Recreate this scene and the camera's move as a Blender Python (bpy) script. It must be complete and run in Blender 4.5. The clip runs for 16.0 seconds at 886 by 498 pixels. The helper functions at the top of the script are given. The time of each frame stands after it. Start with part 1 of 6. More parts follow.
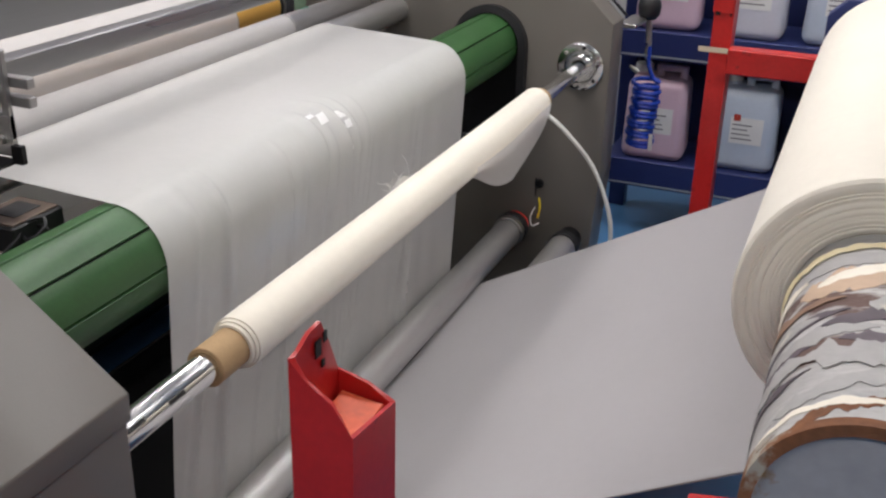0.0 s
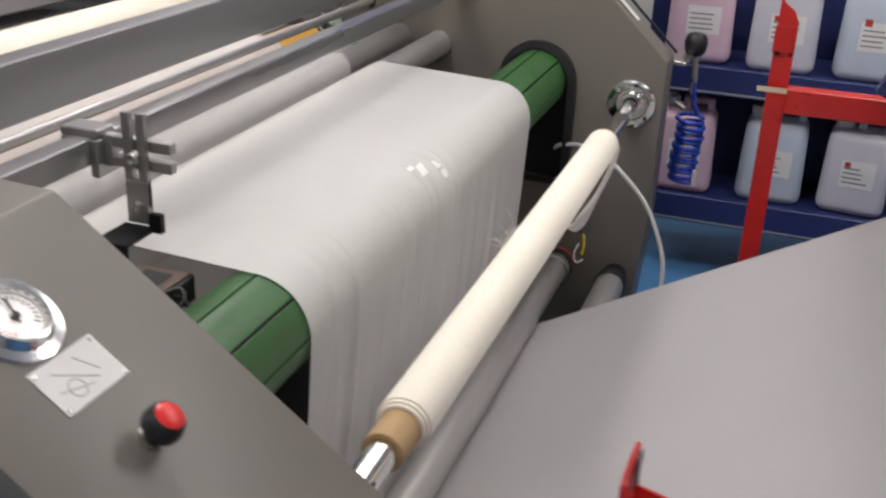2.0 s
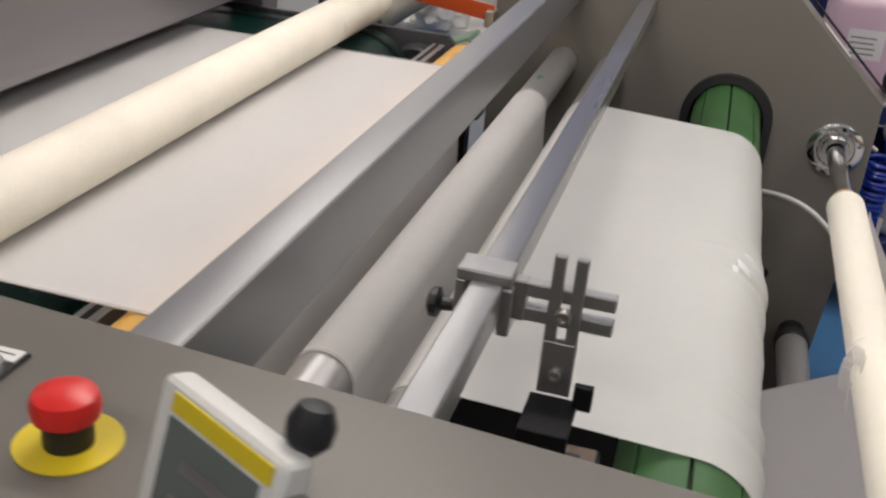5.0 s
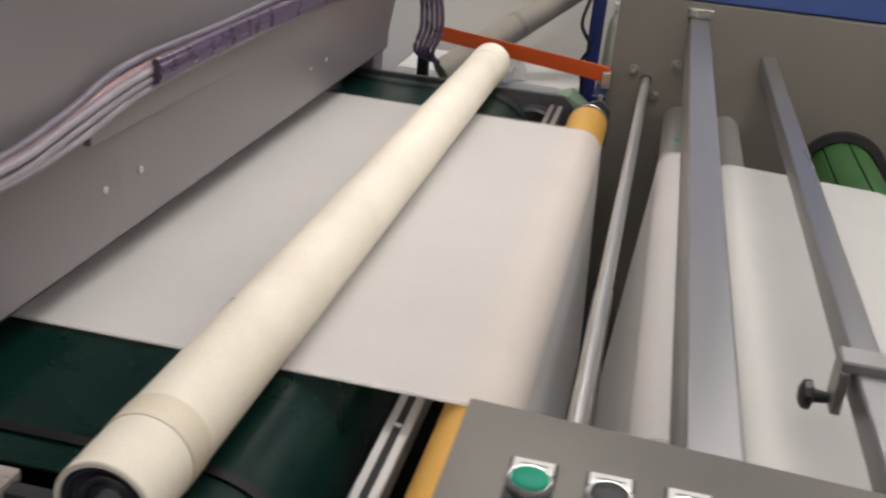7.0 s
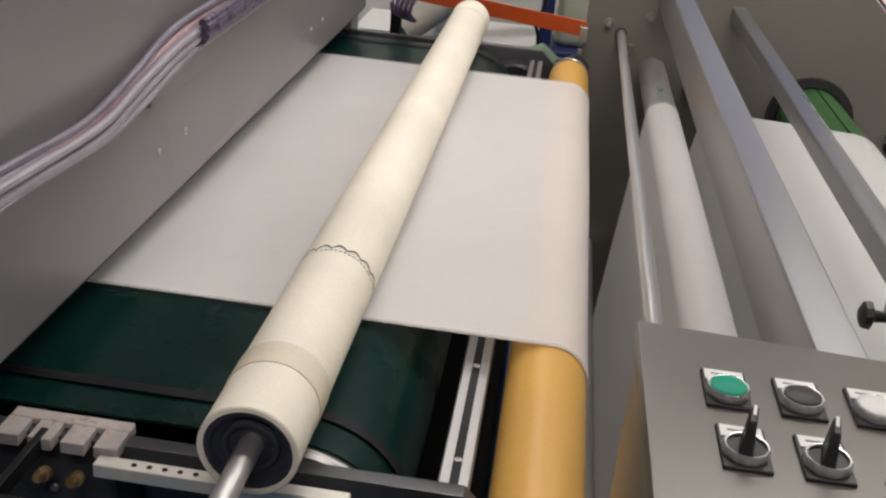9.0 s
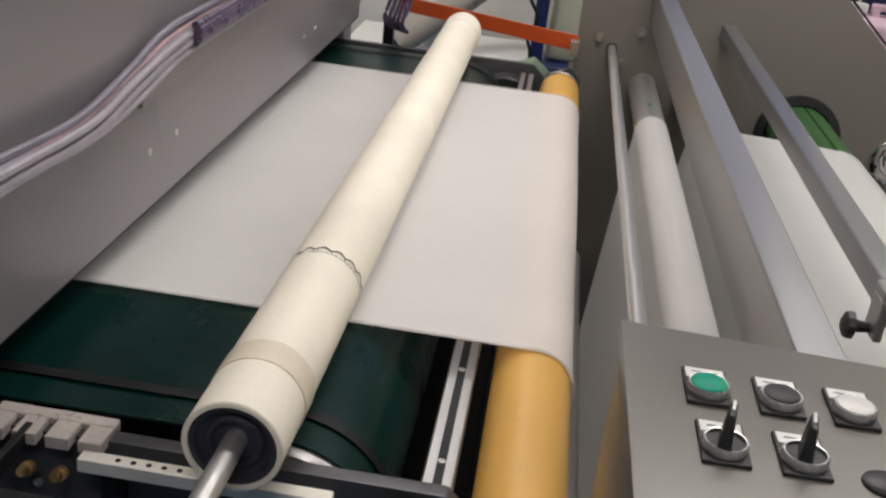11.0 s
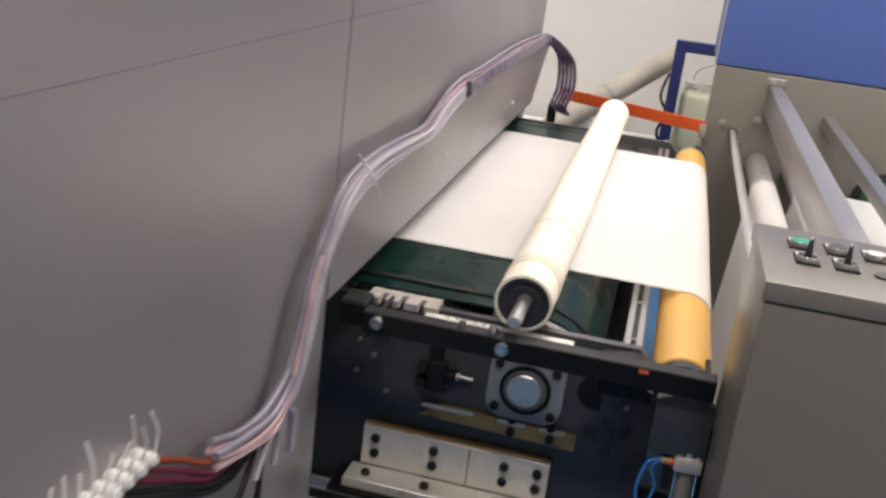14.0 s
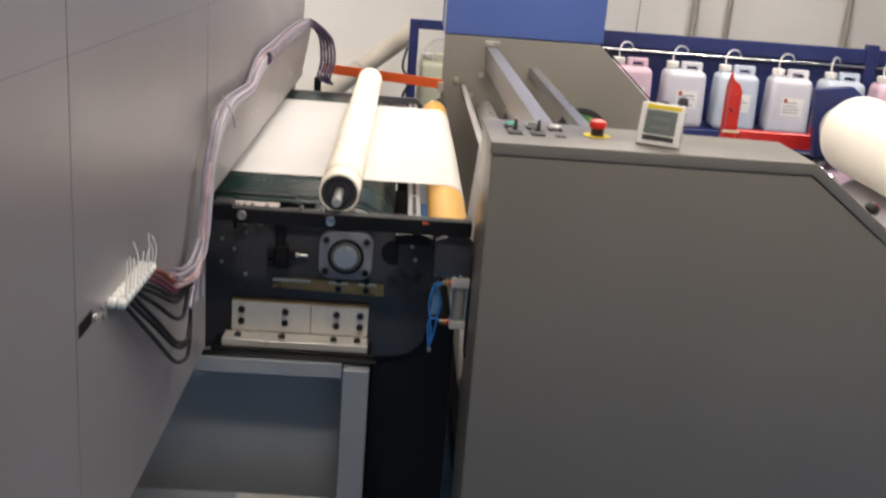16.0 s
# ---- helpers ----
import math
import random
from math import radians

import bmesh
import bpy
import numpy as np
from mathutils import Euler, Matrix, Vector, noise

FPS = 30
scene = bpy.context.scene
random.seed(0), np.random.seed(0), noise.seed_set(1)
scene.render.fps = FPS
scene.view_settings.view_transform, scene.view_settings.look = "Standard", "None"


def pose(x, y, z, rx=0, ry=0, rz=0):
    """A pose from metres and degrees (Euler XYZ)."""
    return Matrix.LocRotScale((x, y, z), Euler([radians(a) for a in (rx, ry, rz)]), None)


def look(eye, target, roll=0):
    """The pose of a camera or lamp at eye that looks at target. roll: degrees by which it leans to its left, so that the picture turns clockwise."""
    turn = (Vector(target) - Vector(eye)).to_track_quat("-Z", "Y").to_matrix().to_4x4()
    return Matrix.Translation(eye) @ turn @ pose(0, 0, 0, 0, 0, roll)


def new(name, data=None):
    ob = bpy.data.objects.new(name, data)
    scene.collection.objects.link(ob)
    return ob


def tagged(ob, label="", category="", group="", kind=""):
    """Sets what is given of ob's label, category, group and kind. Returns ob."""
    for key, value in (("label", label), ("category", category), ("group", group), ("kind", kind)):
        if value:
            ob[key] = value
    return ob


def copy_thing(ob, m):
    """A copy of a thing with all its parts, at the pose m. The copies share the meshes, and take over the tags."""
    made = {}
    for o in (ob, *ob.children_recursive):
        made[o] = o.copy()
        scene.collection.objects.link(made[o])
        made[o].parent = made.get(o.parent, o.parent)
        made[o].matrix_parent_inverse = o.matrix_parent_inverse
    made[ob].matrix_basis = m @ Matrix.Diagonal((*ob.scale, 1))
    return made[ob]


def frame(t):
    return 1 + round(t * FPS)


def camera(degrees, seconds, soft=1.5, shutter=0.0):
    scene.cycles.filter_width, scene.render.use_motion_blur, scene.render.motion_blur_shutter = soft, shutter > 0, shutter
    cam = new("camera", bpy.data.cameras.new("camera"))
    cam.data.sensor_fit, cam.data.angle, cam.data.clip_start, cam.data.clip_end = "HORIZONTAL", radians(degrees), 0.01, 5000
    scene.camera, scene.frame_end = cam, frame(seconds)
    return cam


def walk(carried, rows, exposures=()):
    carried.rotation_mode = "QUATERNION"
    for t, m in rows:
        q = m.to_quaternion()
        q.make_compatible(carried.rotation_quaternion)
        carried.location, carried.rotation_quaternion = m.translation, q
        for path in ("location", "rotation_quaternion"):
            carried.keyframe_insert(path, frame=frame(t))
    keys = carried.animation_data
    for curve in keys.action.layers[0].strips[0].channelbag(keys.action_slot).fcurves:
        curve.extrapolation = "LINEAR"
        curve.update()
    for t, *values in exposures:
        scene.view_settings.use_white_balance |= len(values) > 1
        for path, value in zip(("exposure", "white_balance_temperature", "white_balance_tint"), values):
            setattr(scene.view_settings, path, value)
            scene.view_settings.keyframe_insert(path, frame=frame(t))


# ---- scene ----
cam = camera(46.4, 16.0, soft=2.3, shutter=0.5)
PATH = [
    (0, (0.742, -0.414, 1.456), (0.053, 1.277, 0.640), 1.4),
    (0.5, (0.728, -0.430, 1.462), (0.029, 1.257, 0.646), 1.5),
    (1, (0.702, -0.440, 1.467), (0.022, 1.253, 0.647), 2.0),
    (1.5, (0.573, -0.447, 1.488), (-0.086, 1.255, 0.670), 3.2),
    (2, (0.420, -0.449, 1.503), (-0.159, 1.292, 0.706), 2.5),
    (2.5, (0.314, -0.405, 1.508), (-0.266, 1.342, 0.726), 2.3),
    (3, (0.203, -0.312, 1.520), (-0.392, 1.439, 0.757), 3.2),
    (3.5, (0.043, -0.254, 1.516), (-0.528, 1.504, 0.752), 4.7),
    (5.9, (-0.543, -0.259, 1.552), (-0.811, 1.510, 0.659), 5.0),
    (6.2, (-0.642, -0.301, 1.554), (-0.858, 1.475, 0.661), 5.1),
    (6.5, (-0.695, -0.330, 1.571), (-0.918, 1.444, 0.675), 5.0),
    (7, (-0.761, -0.358, 1.571), (-1.097, 1.450, 0.785), 5.5),
    (7.5, (-0.874, -0.397, 1.570), (-1.132, 1.423, 0.783), 4.9),
    (8, (-0.926, -0.429, 1.570), (-1.110, 1.393, 0.765), 4.8),
    (8.5, (-0.941, -0.439, 1.562), (-1.109, 1.371, 0.728), 5.5),
    (9, (-0.940, -0.441, 1.553), (-1.106, 1.369, 0.718), 5.3),
    (11.5, (-0.931, -0.466, 1.543), (-1.089, 1.370, 0.766), 6.9),
    (12, (-0.907, -0.586, 1.545), (-1.164, 1.259, 0.816), 7.3),
    (12.5, (-0.880, -0.738, 1.567), (-1.253, 1.091, 0.849), 6.3),
    (12.6, (-0.890, -0.771, 1.569), (-1.268, 1.061, 0.862), 6.6),
    (13, (-0.933, -0.902, 1.574), (-1.310, 0.946, 0.907), 6.7),
    (13.5, (-0.993, -1.075, 1.573), (-1.325, 0.781, 0.905), 5.7),
    (13.6, (-1.000, -1.104, 1.572), (-1.308, 0.758, 0.911), 6.3),
    (14, (-1.007, -1.262, 1.565), (-1.374, 0.603, 0.941), 7.2),
    (14.5, (-1.015, -1.454, 1.561), (-1.409, 0.405, 0.937), 7.4),
    (15, (-1.021, -1.666, 1.588), (-1.190, 0.247, 1.026), 6.0),
    (15.5, (-1.038, -1.881, 1.591), (-0.994, 0.047, 1.060), 4.6),
    (15.6, (-1.051, -1.928, 1.603), (-0.983, -0.004, 1.062), 5.0),
    (16, (-1.043, -2.093, 1.583), (-0.942, -0.183, 0.999), 4.5),
]
# the clip's camera brightens when it backs away towards the wall, and its white balance drifts
LOOKS = [(0, 0.12, 6250, 12), (1.5, 0.09, 6350, 12), (2.7, 0.15, 6400, 12), (3.7, 0.05, 6450, 12), (6, -0.15, 6550, 11), (11.3, -0.14, 6450, 10), (12.5, -0.06, 6350, 12), (13.5, 0.33, 6600, 13),
         (14.5, 0.86, 6700, 12), (15.5, 0.78, 6850, 11), (16, 0.78, 6900, 11)]
walk(cam, [(t, look(eye, target, roll)) for t, eye, target, roll in PATH], LOOKS)

# world: the room is closed, so only a faint even grey lies outside it
world = bpy.data.worlds.new("world")
scene.world = world
world.use_nodes = True
world.node_tree.nodes["Background"].inputs[0].default_value = (0.75, 0.77, 0.8, 1)
world.node_tree.nodes["Background"].inputs[1].default_value = 0.05
CEILING = 2.9
# place and strength of the ceiling lights
LAMP_SPOTS = [(-2.6, -1.2, 8), (-2.6, 1.8, 20), (-1.05, -1.0, 13), (-0.6, 1.45, 25), (1.3, -1.2, 17), (1.3, 1.95, 17), (0.4, 2.9, 4), (-1.6, 3.1, 13)]


# ---------------------------------------------------------------- materials
def material(name, colour, rough=0.5, metal=0.0, vary=0.12, scale=6.0, fine=90.0, bump=0.05, spec=0.5, coat=0.0,
             stain=None, stain_scale=3.0, stain_cut=0.62, stretch=(1, 1, 1), emission=0.0, random_tint=0.0, transmission=0.0):
    """Procedural surface: broad tone changes, fine grain, relief and, where given, stains of a second colour."""
    m = bpy.data.materials.new(name)
    m.use_nodes = True
    nt = m.node_tree
    b = nt.nodes["Principled BSDF"]
    b.inputs["Metallic"].default_value = metal
    b.inputs["Specular IOR Level"].default_value = spec
    b.inputs["Coat Weight"].default_value = coat
    b.inputs["Coat Roughness"].default_value = 0.12
    b.inputs["Transmission Weight"].default_value = transmission
    co = nt.nodes.new("ShaderNodeTexCoord")
    mp = nt.nodes.new("ShaderNodeMapping")
    mp.inputs["Scale"].default_value = stretch
    nt.links.new(co.outputs["Object"], mp.inputs["Vector"])
    n1 = nt.nodes.new("ShaderNodeTexNoise")
    n1.inputs["Scale"].default_value = scale
    n1.inputs["Detail"].default_value = 5
    n2 = nt.nodes.new("ShaderNodeTexNoise")
    n2.inputs["Scale"].default_value = fine
    n2.inputs["Detail"].default_value = 3
    nt.links.new(mp.outputs[0], n1.inputs["Vector"])
    nt.links.new(mp.outputs[0], n2.inputs["Vector"])
    add = nt.nodes.new("ShaderNodeMath")
    add.operation = "MULTIPLY_ADD"
    nt.links.new(n2.outputs["Fac"], add.inputs[0])
    add.inputs[1].default_value = 0.4
    nt.links.new(n1.outputs["Fac"], add.inputs[2])
    ramp = nt.nodes.new("ShaderNodeMapRange")
    ramp.inputs["From Min"].default_value = 0.45
    ramp.inputs["From Max"].default_value = 0.95
    ramp.inputs["To Min"].default_value = 1 - vary
    ramp.inputs["To Max"].default_value = 1 + vary
    nt.links.new(add.outputs[0], ramp.inputs["Value"])
    col = nt.nodes.new("ShaderNodeMix")
    col.data_type = "RGBA"
    col.blend_type = "MULTIPLY"
    col.inputs["Factor"].default_value = 1
    col.inputs["A"].default_value = (*colour, 1)
    nt.links.new(ramp.outputs[0], col.inputs["B"])
    out = col.outputs["Result"]
    if stain:
        n3 = nt.nodes.new("ShaderNodeTexNoise")
        n3.inputs["Scale"].default_value = stain_scale
        n3.inputs["Detail"].default_value = 8
        n3.inputs["Roughness"].default_value = 0.65
        nt.links.new(mp.outputs[0], n3.inputs["Vector"])
        cut = nt.nodes.new("ShaderNodeMapRange")
        cut.inputs["From Min"].default_value = stain_cut
        cut.inputs["From Max"].default_value = stain_cut + 0.06
        nt.links.new(n3.outputs["Fac"], cut.inputs["Value"])
        mix = nt.nodes.new("ShaderNodeMix")
        mix.data_type = "RGBA"
        nt.links.new(cut.outputs[0], mix.inputs["Factor"])
        nt.links.new(out, mix.inputs["A"])
        mix.inputs["B"].default_value = (*stain, 1)
        out = mix.outputs["Result"]
    if random_tint:
        info = nt.nodes.new("ShaderNodeObjectInfo")
        hue = nt.nodes.new("ShaderNodeHueSaturation")
        rr = nt.nodes.new("ShaderNodeMapRange")
        rr.inputs["To Min"].default_value = 1 - random_tint
        rr.inputs["To Max"].default_value = 1 + random_tint
        nt.links.new(info.outputs["Random"], rr.inputs["Value"])
        nt.links.new(rr.outputs[0], hue.inputs["Value"])
        nt.links.new(out, hue.inputs["Color"])
        out = hue.outputs["Color"]
    nt.links.new(out, b.inputs["Base Color"])
    rg = nt.nodes.new("ShaderNodeMapRange")
    rg.inputs["From Min"].default_value = 0.3
    rg.inputs["From Max"].default_value = 0.7
    rg.inputs["To Min"].default_value = max(0.02, rough - 0.07)
    rg.inputs["To Max"].default_value = min(1, rough + 0.07)
    nt.links.new(n1.outputs["Fac"], rg.inputs["Value"])
    nt.links.new(rg.outputs[0], b.inputs["Roughness"])
    if bump:
        bp = nt.nodes.new("ShaderNodeBump")
        bp.inputs["Strength"].default_value = bump
        bp.inputs["Distance"].default_value = 0.004
        nt.links.new(add.outputs[0], bp.inputs["Height"])
        nt.links.new(bp.outputs[0], b.inputs["Normal"])
    if emission:
        b.inputs["Emission Color"].default_value = (1, 0.98, 0.94, 1)
        b.inputs["Emission Strength"].default_value = emission
    return m


def woven(name, colour, rough=0.8, sheen=0.3, coat=0.0, through_light=0.0, threads=900.0, bump=0.12, vary=0.04, open_weave=0.0):
    """Cloth: crossed fine threads as relief, faint broad tone, light that passes through."""
    m = material(name, colour, rough, 0, vary, 4, 60, 0, 0.3, coat)
    nt = m.node_tree
    b = nt.nodes["Principled BSDF"]
    b.inputs["Sheen Weight"].default_value = sheen
    co = nt.nodes.new("ShaderNodeTexCoord")
    waves = []
    for axis in ("X", "Y"):
        w = nt.nodes.new("ShaderNodeTexWave")
        w.bands_direction = axis
        w.inputs["Scale"].default_value = threads / 6.28
        w.inputs["Distortion"].default_value = 0.6
        nt.links.new(co.outputs["Object"], w.inputs["Vector"])
        waves.append(w)
    mul = nt.nodes.new("ShaderNodeMath")
    mul.operation = "ADD"
    nt.links.new(waves[0].outputs["Fac"], mul.inputs[0])
    nt.links.new(waves[1].outputs["Fac"], mul.inputs[1])
    bp = nt.nodes.new("ShaderNodeBump")
    bp.inputs["Strength"].default_value = bump
    bp.inputs["Distance"].default_value = 0.0008
    nt.links.new(mul.outputs[0], bp.inputs["Height"])
    nt.links.new(bp.outputs[0], b.inputs["Normal"])
    if through_light:
        tr = nt.nodes.new("ShaderNodeBsdfTranslucent")
        tr.inputs["Color"].default_value = (*colour, 1)
        mx = nt.nodes.new("ShaderNodeMixShader")
        mx.inputs[0].default_value = through_light
        nt.links.new(b.outputs[0], mx.inputs[1])
        nt.links.new(tr.outputs[0], mx.inputs[2])
        nt.links.new(mx.outputs[0], nt.nodes["Material Output"].inputs["Surface"])
        if open_weave:
            tp = nt.nodes.new("ShaderNodeBsdfTransparent")
            m2 = nt.nodes.new("ShaderNodeMixShader")
            m2.inputs[0].default_value = open_weave
            nt.links.new(mx.outputs[0], m2.inputs[1])
            nt.links.new(tp.outputs[0], m2.inputs[2])
            nt.links.new(m2.outputs[0], nt.nodes["Material Output"].inputs["Surface"])
    return m


def pane(name, tint=(1, 1, 1), rough=0.03):
    m = bpy.data.materials.new(name)
    m.use_nodes = True
    nt = m.node_tree
    b = nt.nodes["Principled BSDF"]
    b.inputs["Base Color"].default_value = (*tint, 1)
    b.inputs["Transmission Weight"].default_value = 1
    b.inputs["Roughness"].default_value = rough
    b.inputs["IOR"].default_value = 1.2
    return m


M_HOUSING = material("housing_paint", (0.164, 0.150, 0.129), 0.38, 0.0, 0.05, 3, 420, 0.06)
M_GANTRY = material("gantry_sheet", (0.295, 0.275, 0.283), 0.36, 0.35, 0.05, 2.5, 300, 0.04)
M_BAR = material("dull_grey_bar", (0.29, 0.29, 0.295), 0.34, 0.65, 0.05, 6, 240, 0.03, stretch=(1, 0.05, 1))
M_STEEL = material("brushed_steel", (0.60, 0.59, 0.575), 0.36, 0.8, 0.08, 8, 200, 0.04, stretch=(1, 0.08, 1))
M_ALU = material("aluminium_profile", (0.38, 0.375, 0.37), 0.36, 0.8, 0.07, 8, 240, 0.03, stretch=(1, 0.05, 1))
M_CHROME = material("chrome", (0.75, 0.75, 0.74), 0.13, 1.0, 0.05, 12, 120, 0.01)
M_SATIN = material("satin_ring", (0.52, 0.52, 0.52), 0.3, 0.8, 0.05, 12, 120, 0.01)
M_CAP = material("grey_black_plastic", (0.035, 0.035, 0.045), 0.45, 0, 0.15, 12, 120, 0.03)
M_ZINC = material("zinc", (0.5, 0.49, 0.46), 0.35, 1.0, 0.15, 20, 120, 0.05)
M_GREEN = material("green_rubber", (0.034, 0.108, 0.030), 0.42, 0, 0.18, 7, 150, 0.06)
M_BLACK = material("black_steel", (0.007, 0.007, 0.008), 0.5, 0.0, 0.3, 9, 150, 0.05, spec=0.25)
M_RUBBER = material("black_plastic", (0.012, 0.012, 0.013), 0.5, 0, 0.2, 9, 150, 0.04)
M_BELT = material("belt_dark_green", (0.003, 0.020, 0.0165), 0.3, 0, 0.25, 5, 160, 0.03, spec=0.15, stain=(0.002, 0.012, 0.0105), stain_scale=5, stain_cut=0.6)
M_ORANGE = material("orange_rubber", (0.72, 0.41, 0.09), 0.38, 0, 0.07, 4, 150, 0.03)
M_CLOTH = woven("white_cloth", (0.93, 0.91, 0.885), 0.75, 0.25, 0.0, 0.24, open_weave=0.36)
M_HEM = woven("dense_white_edge", (0.80, 0.78, 0.75), 0.8, 0.1, 0.0, 0.2, open_weave=0.5)
M_PATCH = material("shiny_white_patch", (0.85, 0.85, 0.83), 0.12, 0, 0.03, 12, 120, 0.0, coat=0.6)
# web off the big roll, set greyer than the roll cloth itself
M_WEB = woven("grey_web_cloth", (0.44, 0.425, 0.43), 0.7, 0.2, 0.0, 0.1)
M_SHEER = woven("sheer_wet_cloth", (0.90, 0.895, 0.865), 0.42, 0.15, 0.15, 0.16, open_weave=0.47)
M_ROLLCLOTH = woven("cream_roll_cloth", (0.84, 0.79, 0.67), 0.85, 0.3, 0, 0.0)
M_TUBE = material("cream_cloth_tube", (0.87, 0.81, 0.68), 0.7, 0, 0.08, 7, 220, 0.06, stain=(0.70, 0.62, 0.46), stain_scale=4, stain_cut=0.66)
M_TAPE = material("beige_tape", (0.60, 0.51, 0.37), 0.5, 0, 0.1, 12, 200, 0.05)
M_RINGTAPE = material("cream_tape", (0.74, 0.665, 0.52), 0.5, 0, 0.1, 12, 200, 0.05)
M_MARK = material("pen_ink", (0.03, 0.035, 0.04), 0.6, 0, 0.2, 20, 100, 0)
M_COPPER = material("worn_copper_brown", (0.15, 0.11, 0.085), 0.5, 0.4, 0.25, 30, 120, 0.06)
M_KRAFT = material("cardboard", (0.42, 0.28, 0.14), 0.8, 0, 0.12, 14, 240, 0.12)
M_CORE = material("worn_painted_core", (0.46, 0.45, 0.43), 0.55, 0.0, 0.25, 6, 60, 0.25, stain=(0.12, 0.065, 0.05), stain_scale=3.2, stain_cut=0.53, stretch=(1.3, 3.4, 1.3))
M_RUST = material("rust", (0.21, 0.085, 0.035), 0.85, 0, 0.4, 18, 120, 0.4, stain=(0.42, 0.38, 0.31), stain_scale=9, stain_cut=0.56)
M_DISC = material("grey_rusty_disc", (0.36, 0.36, 0.375), 0.6, 0, 0.2, 6, 60, 0.12, stain=(0.27, 0.16, 0.07), stain_scale=9, stain_cut=0.55)
M_INKBAND = material("dark_torn_tape", (0.105, 0.082, 0.095), 0.5, 0, 0.25, 14, 60, 0.1, stain=(0.30, 0.28, 0.27), stain_scale=22, stain_cut=0.66)
M_GREYSCRAP = material("grey_blue_paper", (0.39, 0.38, 0.365), 0.6, 0, 0.15, 9, 90, 0.15, stain=(0.56, 0.53, 0.46), stain_scale=12, stain_cut=0.58)
M_BROWN = material("brown_stained_paper", (0.27, 0.165, 0.11), 0.7, 0, 0.25, 12, 90, 0.2, stain=(0.42, 0.30, 0.21), stain_scale=14, stain_cut=0.56)
M_PEACH = material("tan_paper", (0.58, 0.42, 0.29), 0.65, 0, 0.12, 9, 90, 0.15, stain=(0.72, 0.62, 0.45), stain_scale=12, stain_cut=0.6)
M_YELLOWED = material("yellowed_paper", (0.74, 0.64, 0.40), 0.7, 0, 0.12, 14, 90, 0.15)
M_RED = material("red_enamel", (0.50, 0.018, 0.015), 0.35, 0, 0.2, 8, 120, 0.05, stain=(0.05, 0.012, 0.01), stain_scale=16, stain_cut=0.63)
M_REDORANGE = material("orange_red_paint", (0.66, 0.10, 0.02), 0.4, 0, 0.08, 9, 120, 0.03)
M_SCUFF = material("scuffed_orange", (0.72, 0.13, 0.05), 0.55, 0, 0.25, 25, 160, 0.1)
M_NAVY = material("navy_enamel", (0.022, 0.032, 0.12), 0.38, 0, 0.15, 5, 140, 0.03)
M_BLUE = material("blue_cabinet", (0.045, 0.085, 0.27), 0.5, 0, 0.05, 4, 160, 0.04)
M_FLOOR = material("blue_floor_coating", (0.07, 0.20, 0.40), 0.4, 0, 0.12, 2.2, 60, 0.05, stain=(0.05, 0.14, 0.28), stain_scale=2.5, stain_cut=0.6)
M_WALL = material("white_wall", (0.60, 0.585, 0.555), 0.75, 0, 0.04, 2.0, 150, 0.1)
M_CEIL = material("white_ceiling", (0.78, 0.78, 0.77), 0.85, 0, 0.04, 2, 90, 0.08)
M_LAMP = material("lamp_diffuser", (0.9, 0.9, 0.88), 0.5, 0, 0.0, 2, 90, 0, emission=9.0)
M_WHITEPL = material("white_plastic", (0.72, 0.71, 0.67), 0.4, 0, 0.06, 12, 160, 0.02)
M_CLEAR = material("pale_hose", (0.34, 0.31, 0.345), 0.48, 0, 0.15, 30, 90, 0.05, coat=0.05)
M_PINKHOSE = material("pink_hose", (0.46, 0.31, 0.32), 0.48, 0, 0.2, 30, 90, 0.05, coat=0.05)
M_GREYHOSE = material("smoky_hose", (0.20, 0.18, 0.22), 0.45, 0, 0.2, 30, 90, 0.05, coat=0.05)
M_BLUEHOSE = material("blue_hose", (0.012, 0.05, 0.42), 0.3, 0, 0.1, 30, 90, 0.02, coat=0.3)
M_CYANHOSE = material("light_blue_hose", (0.03, 0.22, 0.62), 0.3, 0, 0.1, 30, 90, 0.02, coat=0.3)
M_WINE = material("dark_red_hose", (0.11, 0.012, 0.03), 0.35, 0, 0.2, 30, 90, 0.02)
M_PURPLE = material("dark_ink_hose", (0.10, 0.07, 0.12), 0.3, 0, 0.3, 30, 90, 0.02, coat=0.3)
M_REDWIRE = material("red_wire", (0.22, 0.035, 0.012), 0.4, 0, 0.2, 30, 90, 0.02)
M_BTN_GREEN = material("green_button", (0.0, 0.30, 0.185), 0.5, 0, 0.04, 20, 100, 0.01, spec=0.2)
M_BTN_RED = material("red_button", (0.70, 0.025, 0.02), 0.3, 0, 0.04, 20, 100, 0.01)
M_YELLOW = material("yellow_plastic", (0.72, 0.55, 0.02), 0.45, 0, 0.05, 20, 100, 0.01)
M_LCD = material("lcd_grey", (0.13, 0.15, 0.14), 0.25, 0, 0.06, 8, 100, 0.0)
M_COMB = material("dirty_pale_plastic", (0.40, 0.355, 0.325), 0.5, 0, 0.2, 18, 160, 0.05, stain=(0.2, 0.16, 0.13), stain_scale=30, stain_cut=0.6)
M_PAPER = material("white_label", (0.76, 0.75, 0.72), 0.6, 0, 0.04, 12, 160, 0.02)
M_FAINT = material("faint_print", (0.50, 0.49, 0.47), 0.6, 0, 0.1, 20, 100, 0)
M_INK = material("grey_print", (0.16, 0.15, 0.15), 0.6, 0, 0.1, 20, 100, 0)
